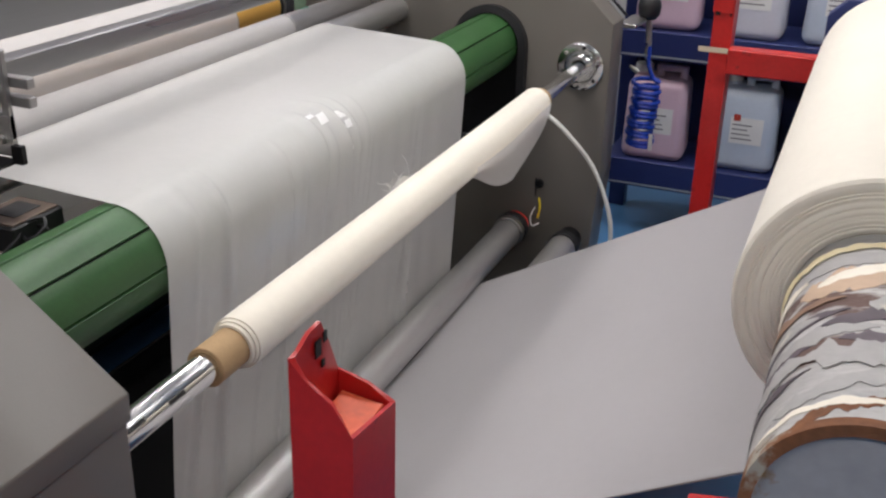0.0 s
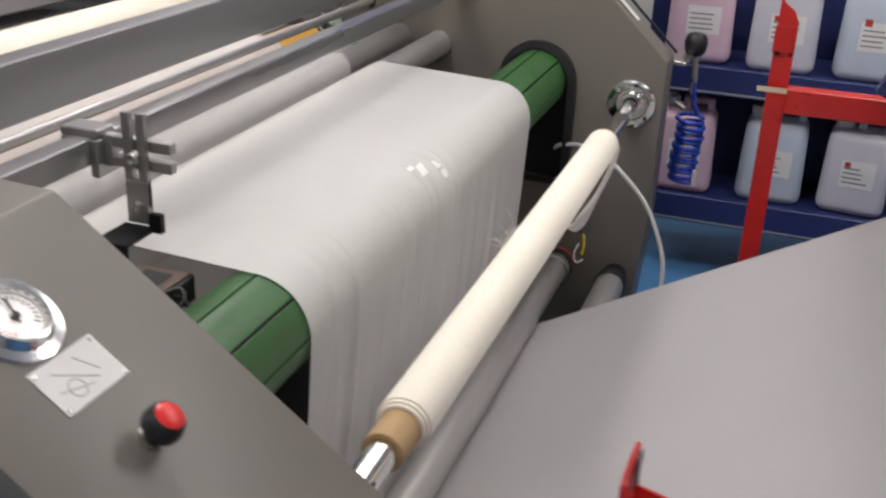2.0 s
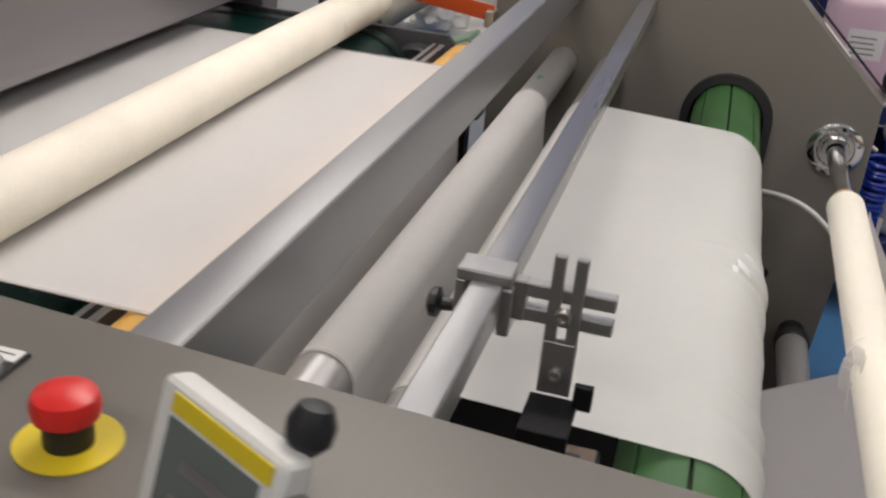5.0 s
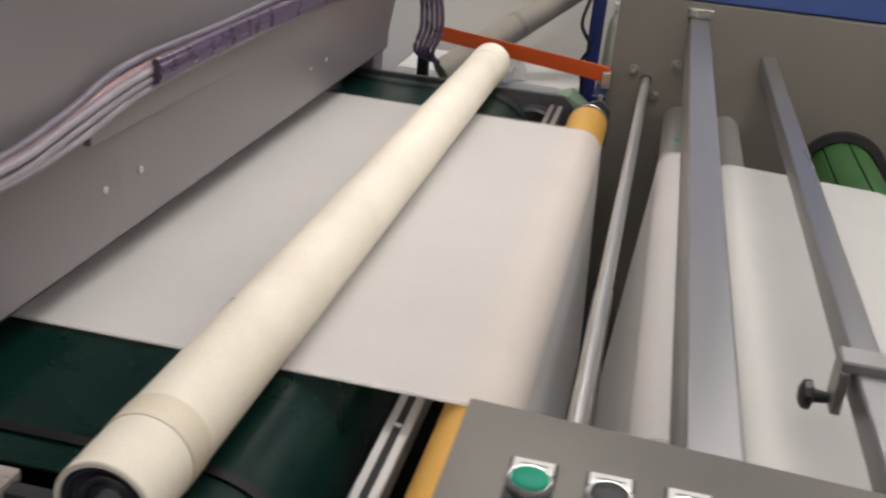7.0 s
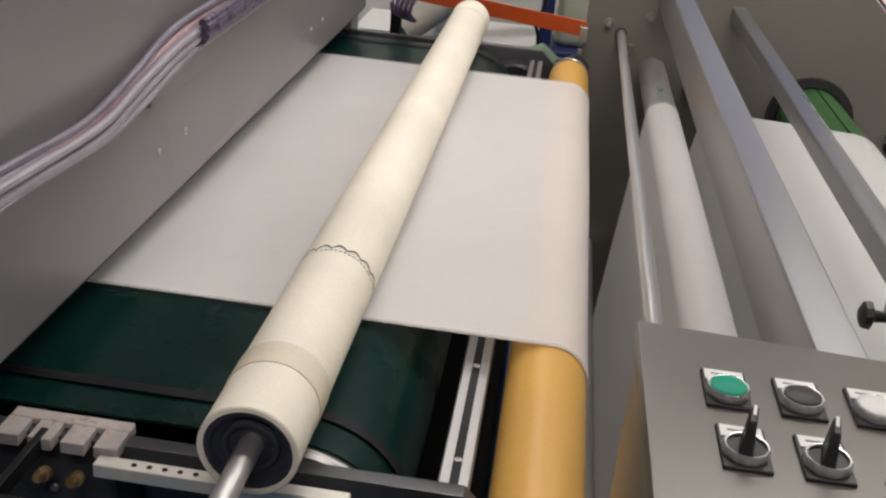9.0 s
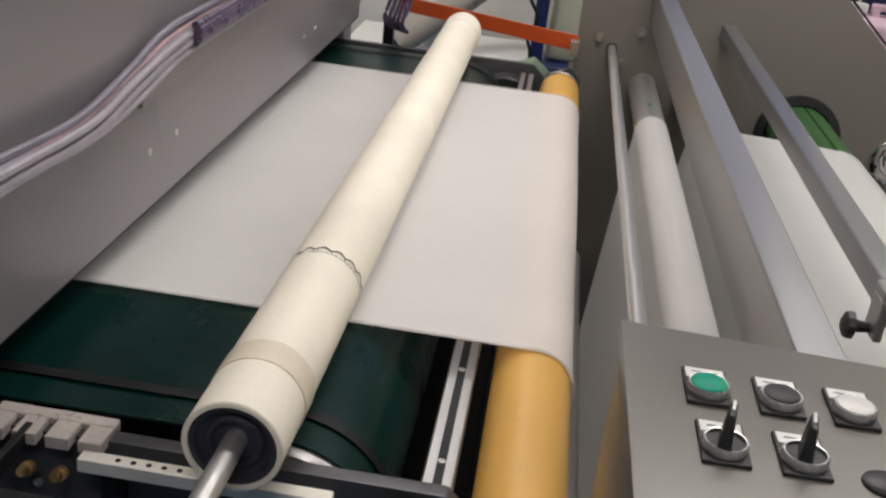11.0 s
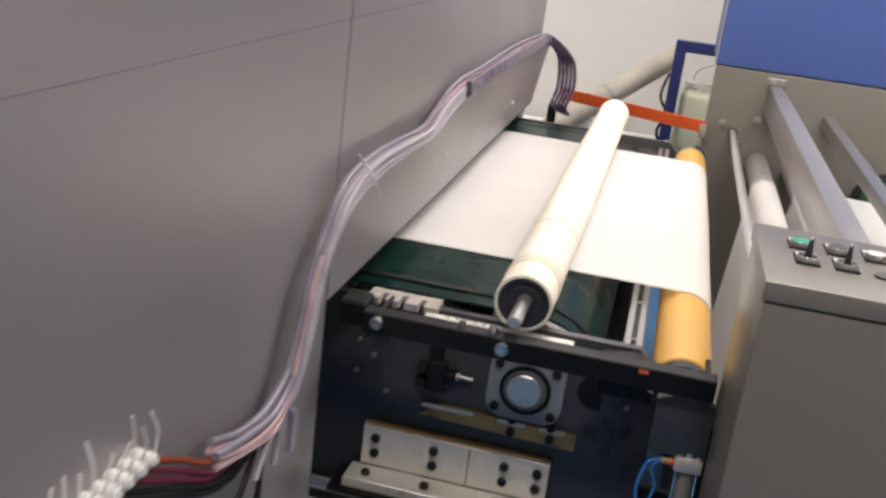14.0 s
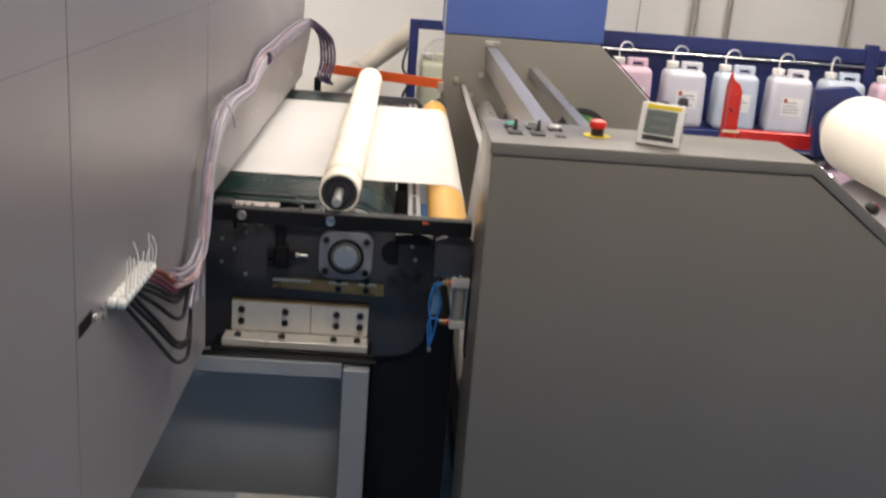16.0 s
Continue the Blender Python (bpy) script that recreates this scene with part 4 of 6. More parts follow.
# ---------------------------------------------------------------- thin roll on its shaft
def thin_roll():
    t = thing("take_up_roll", "slim roll of cream cloth on a cardboard core and chromed shaft", "cloth roll", (0.022, 0, 0.760))
    n = 56
    # slightly spiral wound layers at the near end
    for i, (rr, y0) in enumerate(((0.0385, 0.618), (0.036, 0.612), (0.033, 0.606))):
        b = lathe([(0.029, 0), (rr, 0), (rr, 1.925 - y0), (0.029, 1.925 - y0)], n, None, Matrix.Translation((0, y0, 0)) @ ALONG_Y, closed=True)
        part("cloth_winding", b, M_ROLLCLOTH, t, "cream cloth winding")
    part("core", rod_y(0, 0, 0.0285, 0.545, 1.965, 40, 0.001, 0.0215), M_KRAFT, t, "brown cardboard core")
    s = part("shaft", rod_y(0, 0, 0.021, 0.226, FAR0 - 0.004, 40, 0.0015), M_CHROME, t, "chromed shaft")
    for k, y in enumerate((0.345, 0.385, 0.46)):
        part("shaft_slot", turned(box(-0.003, 0.003, -0.016 if k else -0.006, 0.016 if k else 0.006, 0.0205, 0.0212, 0.0003), pose(0, y, 0, 0, 40 + 12 * k, 0)), M_RUBBER, s, "dark slot")
    # loose tail of cloth hanging from the far end
    b = bmesh.new()
    rows = []
    for i in range(9):
        k = i / 8
        rows.append([b.verts.new((0.0385 * math.cos(1.5 * k) + 0.012 + 0.006 * math.sin(5 * j / 12 + 2 * k), 1.40 + 0.51 * j / 12 - 0.05 * k * j / 12,
                                  0.01 - k * (0.030 + 0.115 * math.sin(math.pi * 0.5 * min(1, j / 9)) ** 1.5 - 0.04 * max(0, j - 9) / 3))) for j in range(13)])
    for a, c in zip(rows, rows[1:]):
        for j in range(12):
            b.faces.new((a[j], a[j + 1], c[j + 1], c[j]))
    bmesh.ops.solidify(b, geom=b.faces[:], thickness=0.001)
    part("loose_tail", b, M_CLOTH, t, "loose hanging cloth end")
    rng = random.Random(4)
    b = bmesh.new()
    for i in range(14):
        y = 1.22 + rng.uniform(-0.04, 0.05)
        p = Vector((-0.036, y, 0.018))
        pts = [p]
        d = Vector((rng.uniform(-0.5, 0.2), rng.uniform(-0.6, 0.6), rng.uniform(0.2, 1)))
        for k in range(4):
            p = p + d * 0.008
            d = d + Vector((rng.uniform(-0.6, 0.6), rng.uniform(-0.6, 0.6), rng.uniform(-0.6, 0.4)))
            pts.append(p)
        sweep(pts, 0.0004, 4, b)
    part("frayed_threads", b, M_PAPER, t, "frayed white threads")
    b = bmesh.new()
    rows = []
    for i in range(6):
        rows.append([b.verts.new((-0.03 - 0.012 * math.sin(2.5 * i / 5) + 0.004 * math.sin(j * 1.3), 1.17 + 0.022 * j, 0.028 + 0.012 * math.sin(j * 0.9) - 0.016 * i)) for j in range(6)])
    for a, c in zip(rows, rows[1:]):
        for j in range(5):
            b.faces.new((a[j], a[j + 1], c[j + 1], c[j]))
    bmesh.ops.solidify(b, geom=b.faces[:], thickness=0.0012)
    part("torn_flap", b, M_CLOTH, t, "small torn cloth flap")


# ---------------------------------------------------------------- big roll on red stand
def big_roll():
    t = thing("fabric_roll", "large roll of white cloth on a rusty worn steel core", "cloth roll", (RX, 0, RZ))
    b = bmesh.new()
    rng = random.Random(7)
    prof = [(0.0945, 0.004)]
    r = 0.099
    while r < RR - 0.006:
        prof += [(r, rng.uniform(-0.0008, 0.0016)), (r + 0.0026, rng.uniform(-0.0008, 0.0016))]
        r += 0.004
    prof += [(RR - 0.004, 0.0), (RR, 0.004), (RR, 1.235), (RR - 0.01, 1.245), (0.0945, 1.24)]
    lathe(prof, 72, b, Matrix.Translation((0, 0.72, 0)) @ ALONG_Y, closed=True)
    part("cloth_winding", b, M_ROLLCLOTH, t, "white cloth windings")
    part("core", rod_y(0, 0, 0.094, 0.320, 2.13, 64, 0.002, 0.086), M_CORE, t, "worn core with torn paper and tape")
    part("core_mouth", lathe([(0.084, 0.0), (0.0948, 0.0), (0.0948, 0.012), (0.084, 0.012)], 64, None, Matrix.Translation((0, 0.318, 0)) @ ALONG_Y, closed=True), M_RUST, t, "rusty rim")
    part("core_lining", lathe([(0, 0.004), (0.084, 0.004), (0.086, 0.012), (0, 0.012)], 48, None, Matrix.Translation((0, 0.318, 0)) @ ALONG_Y), M_DISC, t, "grey end disc with rust stains")
    # torn layers of paper and tape round the core, band by band from the mouth to the windings
    def scrap(y, w, a0, span, m, label, lift=0.0, slant=0.0, ragged=0.35, level=0):
        bb = bmesh.new()
        n, rr = 30, 0.0944 + 0.00035 * level
        seed = rng.uniform(0, 50)
        rows = []
        for k in range(n + 1):
            q = k / n
            a = radians(a0 + span * q)
            taper = min(1, 5 * min(q, 1 - q) + 0.12)
            e0 = w * taper * (1 + ragged * (noise.noise((q * 9, seed, 0)) + 0.6 * noise.noise((q * 26, seed, 3))))
            e1 = w * taper * (1 + ragged * (noise.noise((q * 9, seed, 9)) + 0.6 * noise.noise((q * 26, seed, 14))))
            mid = y + slant * (q - 0.5) + 0.004 * math.sin(q * 5 + seed)
            up = lift * (0.4 + 0.6 * noise.noise((q * 4, seed, 20)))
            rows.append([bb.verts.new(((rr + u) * math.sin(a), yy, (rr + u) * math.cos(a))) for yy, u in ((mid - e0, 0.0), (mid, 0.0002), (mid + e1, max(0.0, up)))])
        for ra, rb in zip(rows, rows[1:]):
            for k in range(2):
                bb.faces.new((ra[k], rb[k], rb[k + 1], ra[k + 1]))
        bmesh.ops.recalc_face_normals(bb, faces=bb.faces)
        bmesh.ops.solidify(bb, geom=bb.faces[:], thickness=0.0005)
        part("paper_scrap", bb, m, t, label)

    bands = [(0.342, 0.010, M_RUST, "rusty patch"), (0.352, 0.008, M_TUBE, "torn cream paper"), (0.388, 0.014, M_GREYSCRAP, "grey-blue paper"), (0.402, 0.008, M_INKBAND, "dark purple-grey tape"),
             (0.436, 0.024, M_GREYSCRAP, "grey-blue paper"), (0.474, 0.010, M_INKBAND, "dark purple-grey tape"), (0.490, 0.012, M_GREYSCRAP, "grey-blue paper"),
             (0.518, 0.013, M_INKBAND, "dark purple-grey tape"), (0.548, 0.022, M_GREYSCRAP, "grey-blue paper"), (0.580, 0.010, M_BROWN, "brown stained paper"), (0.610, 0.024, M_PEACH, "tan paper"),
             (0.632, 0.010, M_TUBE, "torn cream paper"), (0.658, 0.012, M_GREYSCRAP, "grey-blue paper"), (0.685, 0.012, M_YELLOWED, "yellowed torn paper")]
    for level, (y, w, m, label) in enumerate(bands):
        a = rng.uniform(0, 90)
        end = a + 350
        while a < end - 30:
            span = min(end - a, rng.uniform(70, 150))
            scrap(y + rng.uniform(-0.006, 0.006), w * rng.uniform(0.7, 1.15), a, span, m, label, 0.004 if m in (M_TUBE, M_YELLOWED) and rng.random() < 0.5 else 0.0, rng.uniform(-0.05, 0.05), 0.9, level % 5)
            a += span * rng.uniform(0.85, 1.3)
    for k in range(7):
        scrap(rng.uniform(0.44, 0.69), rng.uniform(0.004, 0.010), rng.uniform(0, 360), rng.uniform(25, 60), M_YELLOWED if k % 3 else M_TUBE, "loose torn paper edge", 0.010, rng.uniform(-0.05, 0.05), 0.6, 5)
    part("far_spindle", rod_y(0, 0, 0.03, 2.10, 2.29, 28, 0.002), M_NAVY, t, "blue spindle")
    part("far_chuck", prism_y([(-0.16, -0.10), (0.13, -0.10), (0.13, 0.07), (0.09, 0.10), (-0.12, 0.10), (-0.16, 0.06)], 2.165, 2.215, 0.006), M_NAVY, t, "blue chuck plate")
    return t


def red_stand():
    t = thing("roll_stand", "red enamelled steel roll stand with scuffed bent posts", "stand")
    for y, top in ((0.255, 1.03), (2.295, 1.075)):
        # square tube post whose top is cut and bent to a tongue
        x0, x1, yw, h = (0.353, 0.404, y - 0.032, top - 1.05) if y < 1 else (0.367, 0.417, y - 0.002, top - 1.03)
        rim = [(x0, yw, 1.046), (x0 + 0.010, yw, 1.030), (x0 + 0.022, yw, 1.021), (x0 + 0.036, yw, 1.012), (x1, yw, 0.984), (x1, yw + 0.04, 0.978), (x1, yw + 0.075, 0.973),
               (x0 + 0.03, yw + 0.075, 0.987), (x0, yw + 0.075, 0.995), (x0 + 0.002, yw + 0.055, 1.035), (x0 + 0.004, yw + 0.038, 1.062), (x0 + 0.002, yw + 0.022, 1.058), (x0, yw + 0.008, 1.048)]
        b = bmesh.new()
        up = [b.verts.new((px, py, pz + h)) for px, py, pz in rim]
        mid = [b.verts.new((px, py, 0.90 + h)) for px, py, pz in rim]
        low = [b.verts.new((px, py, 0.0)) for px, py, pz in rim]
        for ra, rb in ((up, mid), (mid, low)):
            for k in range(len(ra)):
                n = (k + 1) % len(ra)
                b.faces.new((ra[k], ra[n], rb[n], rb[k]))
        bmesh.ops.recalc_face_normals(b, faces=b.faces)
        bmesh.ops.solidify(b, geom=b.faces[:], thickness=0.004)
        p = part("post", b, M_RED, t, "red square post with a torn bent top")
        part("shoulder", turned(box(-0.021, 0.021, -0.004, 0.066, 0, 0.004, 0.001), Matrix.Translation((x0 + 0.025, yw + 0.006, 0.962 + h)) @ pose(0, 0, 0, 8, 6, 0)), M_SCUFF, p, "scuffed orange inner plate")
        part("sleeve", box(x0 - 0.0035, x1 - 0.004, yw - 0.0036, yw - 0.0012, 0.905 + h, 0.972 + h, 0.0008), M_RED, p, "folded red cover plate")
        for sx, sy, sz, sw, sh in ((0.0045, 0.026, 1.040, 0.010, 0.016), (0.0045, 0.040, 1.046, 0.006, 0.010), (0.0045, 0.036, 1.022, 0.005, 0.007)):
            part("scorch_mark", box(x0 + sx, x0 + sx + 0.0012, yw + sy, yw + sy + sw, sz + h - sh / 2, sz + h + sh / 2, 0), M_BLACK, p, "black scorch mark")
        part("slot_mark", box(x0 + 0.004, x0 + 0.016, yw - 0.0048, yw - 0.003, 0.899 + h, 0.908 + h, 0), M_BLACK, p)
        part("slot_mark", box(x0 + 0.04, x0 + 0.045, yw - 0.0008, yw + 0.0003, 0.897 + h, 0.905 + h, 0), M_BLACK, p)
        part("foot_beam", box(0.30, 1.25, y - 0.04, y + 0.04, 0.0, 0.07, 0.004), M_RED, t, "red foot beam")
        part("rear_post", box(1.13, 1.19, y - 0.035, y + 0.035, 0.07, 0.80, 0.004), M_RED, t, "red post")
        part("cross_rail", box(0.4155, 1.19, y - 0.025, y + 0.025, 0.80, 0.865, 0.003) if y > 1 else box(0.4155, 1.19, y - 0.025, y + 0.025, 0.30, 0.36, 0.003), M_RED, t, "red cross rail")
    part("tape_band", box(0.343, 0.417, 2.2585, 2.2605, 0.855, 0.868, 0), M_TAPE, t, "strip of beige tape")
    part("long_rail", box(0.36, 0.41, 0.30, 2.25, 0.075, 0.125, 0.003), M_RED, t, "red floor rail")
    for y in (0.47, 2.29):
        part("roll_cradle", prism_y([(RX - 0.15, 0.72), (RX + 0.15, 0.72), (RX + 0.15, 0.80), (RX, 0.826), (RX - 0.15, 0.80)], y - 0.02, y + 0.02, 0.003) if y < 1 else box(RX - 0.06, RX + 0.06, y - 0.03, y + 0.03, 0.866, 0.898, 0.003), M_RED, t, "red roll cradle")
    part("cradle_leg", box(RX + 0.03, RX + 0.09, 0.43, 0.51, 0.0, 0.72, 0.003), M_RED, t, "red cradle leg")


# ---------------------------------------------------------------- printer: belt, bed, gantry
def printer():
    b = thing("conveyor_belt", "dark green printing belt with black edge line over a drum", "conveyor belt", (0, 0, 0))
    y0, y1 = 0.432, 2.215
    line = subdivide_line([(-3.0, BZ + BR), (BX, BZ + BR)], 0.1) + arc(BX, BZ, BR, 90, -90, 32) + subdivide_line([(BX, BZ - BR), (-3.0, BZ - BR)], 0.2)
    part("belt", sheet(line, y0, y1, 0.003, 2), M_BELT, b, "glossy dark green belt")
    for y in (y0 + 0.045, y1 - 0.06):
        l2 = subdivide_line([(-3.0, BZ + BR + 0.0034), (BX, BZ + BR + 0.0034)], 0.1) + arc(BX, BZ, BR + 0.0034, 90, -60, 30)
        part("edge_line", sheet(l2, y, y + 0.016, 0.0006, 1), M_BLACK, b, "black edge line")
    part("drum", rod_y(BX, BZ, BR - 0.004, y0 - 0.012, y1 + 0.012, 64, 0.004, 0.085), M_STEEL, b, "steel drum rim")
    part("drum_disc", rod_y(BX, BZ, 0.086, y0 + 0.01, y0 + 0.02, 48, 0.001), M_BLACK, b)
    part("drum_disc", rod_y(BX, BZ, 0.086, y1 - 0.02, y1 - 0.01, 48, 0.001), M_BLACK, b)
    part("drum_axle", rod_y(BX, BZ, 0.03, 0.36, y1 + 0.1, 30, 0.002), M_STEEL, b)
    part("drum_guard", rod_y(-1.04, 0.80, 0.075, y1 + 0.02, y1 + 0.08, 36, 0.006), M_RUBBER, b, "black round guard")


def bed_frame():
    f = thing("print_bed", "dark machine frame with bolted bearing and milled plates", "machine frame", (-0.004, 0.026, 0.014))
    # side plate with a rounded lower corner
    poly = [(-1.62, 0.885), (-1.62, 0.50), (-1.10, 0.50)] + arc(-1.02, 0.60, 0.09, 270, 330, 6) + [(-0.925, 0.66), (-0.925, 0.84), (-0.97, 0.885)]
    part("side_plate", prism_y(poly, 0.37, 0.39, 0.002), M_DARKPLATE, f, "dark grey side plate")
    part("side_plate", prism_y(poly, 2.28, 2.30, 0.002), M_DARKPLATE, f, "dark grey side plate")
    part("front_beam", box(-1.41, -0.853, 0.19, 0.222, 0.894, 0.930, 0.002), M_BLACK, f, "black front beam")
    part("beam_bracket", box(-1.41, -1.402, 0.222, 0.37, 0.872, 0.8935, 0.001), M_BLACK, f)
    part("beam_bracket", box(-0.862, -0.853, 0.29, 0.37, 0.80, 0.893, 0.002), M_BLACK, f)
    bolt(f, (-1.181, 0.19, 0.915), (0, -1, 0), 0.012, 0.012, M_CHROME)
    bolt(f, (-1.20, 0.205, 0.93), (0, 0, 1), 0.008, 0.012, M_CHROME)
    bolt(f, (-1.385, 0.19, 0.915), (0, -1, 0), 0.011, 0.010, M_ZINC)
    bolt(f, (-1.25, 0.205, 0.93), (0, 0, 1), 0.006, 0.012, M_ZINC)
    # bearing
    bp = []
    for cx, cz, a in ((1, 1, 0), (-1, 1, 90), (-1, -1, 180), (1, -1, 270)):
        bp += arc(-1.149 + cx * 0.036, 0.78 + cz * 0.030, 0.031, a, a + 90, 6)
    br = part("bearing_housing", prism_y(bp, 0.345, 0.3695, 0.003), M_BEARING, f, "grey cast bearing housing")
    part("bearing_ring", lathe([(0.038, 0), (0.045, 0), (0.045, 0.006), (0.038, 0.006)], 48, None, Matrix.Translation((-1.149, 0.339, 0.78)) @ ALONG_Y, closed=True), M_BLACK, br)
    part("shaft_end", lathe([(0, -0.002), (0.004, 0.0), (0.036, 0.0), (0.0375, 0.002), (0.0375, 0.008), (0, 0.008)], 48, None, Matrix.Translation((-1.149, 0.337, 0.78)) @ ALONG_Y), M_TURNED, br, "turned steel shaft end")
    for dx in (-0.050, 0.050):
        for dz in (-0.041, 0.041):
            bolt(br, (-1.149 + dx, 0.345, 0.78 + dz), (0, -1, 0), 0.008, 0.007, M_RUBBER)
    part("plate_edge", box(-1.43, -1.085, 0.352, 0.368, 0.6432, 0.648, 0.001), M_BRASS, f, "brassy upper edge")
    part("corner_block", box(-1.455, -1.4105, 0.205, 0.26, 0.894, 0.936, 0.004), M_BLACK, f, "dark corner block")
    for x, w in ((-1.33, 0.045), (-1.285, 0.05), (-1.19, 0.05), (-1.115, 0.045)):
        part("brass_chip", box(x, x + w, 0.358, 0.3599, 0.700, 0.708, 0.001), M_PLATE, f, "bright bare edge")
    part("brass_strip", prism_y([(-1.335, 0.682), (-1.05, 0.674), (-1.05, 0.705), (-1.30, 0.709)], 0.36, 0.3695, 0.001), M_BRASS, f, "worn brass strip")
    for x in (-1.165, -1.095):
        for z in (0.688, 0.712):
            bolt(f, (x, 0.36, z), (0, -1, 0), 0.008, 0.008, M_RUBBER)
    pl = part("milled_plate", box(-1.43, -1.085, 0.350, 0.3695, 0.565, 0.643, 0.0015), M_PLATE, f, "bright milled plate with black screws")
    ledge = part("angle_leg", box(-1.445, -1.082, 0.290, 0.3495, 0.545, 0.5645, 0.0015), M_PLATE, f, "bright angle leg")
    part("base_strip", box(-1.47, -1.07, 0.2805, 0.3695, 0.5285, 0.5445, 0.0015), M_BLACK, f)
    for x in (-1.405, -1.295, -1.165, -1.105):
        for z in (0.622, 0.592):
            bolt(pl, (x, 0.350, z), (0, -1, 0), 0.0085, 0.008, M_RUBBER)
        bolt(ledge, (x - 0.004, 0.315, 0.5645), (0, 0, 1), 0.0085, 0.008, M_RUBBER)
    part("alignment_line", box(-1.232, -1.229, 0.3493, 0.350, 0.567, 0.64, 0), M_BRASS, pl)
    # tensioner left of the bearing
    tn = part("tensioner", box(-1.325, -1.292, 0.345, 0.3695, 0.738, 0.795, 0.002), M_BLACK, f, "black belt tensioner")
    for bx, bz in ((-1.345, 0.776), (-1.345, 0.748), (-1.2905, 0.770)):
        part("lug", box(bx, bx + 0.018, 0.352, 0.3695, bz - 0.009, bz + 0.009, 0.002), M_BLACK, tn)
    part("lever", box(-1.325, -1.302, 0.352, 0.3695, 0.7905, 0.862, 0.002), M_BLACK, tn)
    for x, z in ((-1.335, 0.778), (-1.335, 0.752), (-1.285, 0.778), (-1.285, 0.752)):
        bolt(tn, (x, 0.345, z), (0, -1, 0), 0.006, 0.006, M_RUBBER)
    part("set_screw", lathe([(0, 0), (0.007, 0), (0.007, 0.006), (0.004, 0.006), (0.004, 0.03), (0, 0.03)], 16, None, Matrix.Translation((-1.2745, 0.357, 0.772)) @ ALONG_X), M_ZINC, tn, "zinc set screw")
    for x, z in ((-1.46, 0.80), (-1.43, 0.775), (-1.46, 0.74), (-1.40, 0.82), (-0.985, 0.81), (-0.975, 0.775), (-1.40, 0.71)):
        bolt(f, (x, 0.37, z), (0, -1, 0), 0.005, 0.005, M_ZINC)
    part("slot_hole", prism_y(arc(-1.03, 0.79, 0.032, 90, 270, 10) + [(-1.018, 0.76), (-1.018, 0.82)], 0.3685, 0.3699, 0), M_BLACK, f, "dark slot")
    # scraper rail at the belt edge
    sc = part("scraper_block", box(-1.452, -1.322, 0.384, 0.402, 0.878, 0.892, 0.0015), M_COMB, f, "dirty pale plastic scraper comb")
    for i in range(4):
        x = -1.452 + 0.035 * i
        part("scraper_tooth", box(x, x + 0.025, 0.352, 0.3845, 0.878, 0.892, 0.0008), M_COMB, sc)
    part("rail", box(-1.34, -1.08, 0.335, 0.352, 0.868, 0.884, 0.001), M_PLATE, f, "perforated metal rail")
    for i in range(5):
        bolt(f, (-1.30 + 0.016 * i, 0.343, 0.884), (0, 0, 1), 0.003, 0.0006, M_BLACK, "hole")
    for x in (-1.40, -1.365):
        part("hose_fitting", lathe([(0, 0), (0.008, 0), (0.008, 0.008), (0.0055, 0.009), (0.0055, 0.018), (0, 0.018)], 16, None, Matrix.Translation((x, 0.352, 0.85)) @ Matrix.Rotation(radians(70), 4, "X")), M_BRASS, f, "small brass fitting")
    part("corner_plate", prism_y([(-1.03, 0.855), (-0.94, 0.855), (-0.94, 0.874), (-0.975, 0.885), (-1.03, 0.878)], 0.228, 0.36, 0.003), M_BLACK, f, "grey corner plate")
    part("warning_mark", box(-0.970, -0.955, 0.1885, 0.1899, 0.920, 0.926, 0), M_SCUFF, f)
    part("profile_rail", box(-1.0, -0.966, 0.36, 2.25, 0.835, 0.868, 0.002), M_ALU, f, "slotted aluminium profile")
    part("profile_groove", box(-0.988, -0.978, 0.361, 2.249, 0.868, 0.8686, 0), M_BLACK, f)
    for i in range(9):
        bolt(f, (-0.983, 0.45 + 0.2 * i, 0.8686), (0, 0, 1), 0.0045, 0.0025, M_ZINC)


def rod_x(x0, x1, y, z, r):
    return lathe([(0, 0), (r, 0), (r, x1 - x0), (0, x1 - x0)], 20, None, Matrix.Translation((x0, y, z)) @ ALONG_X)


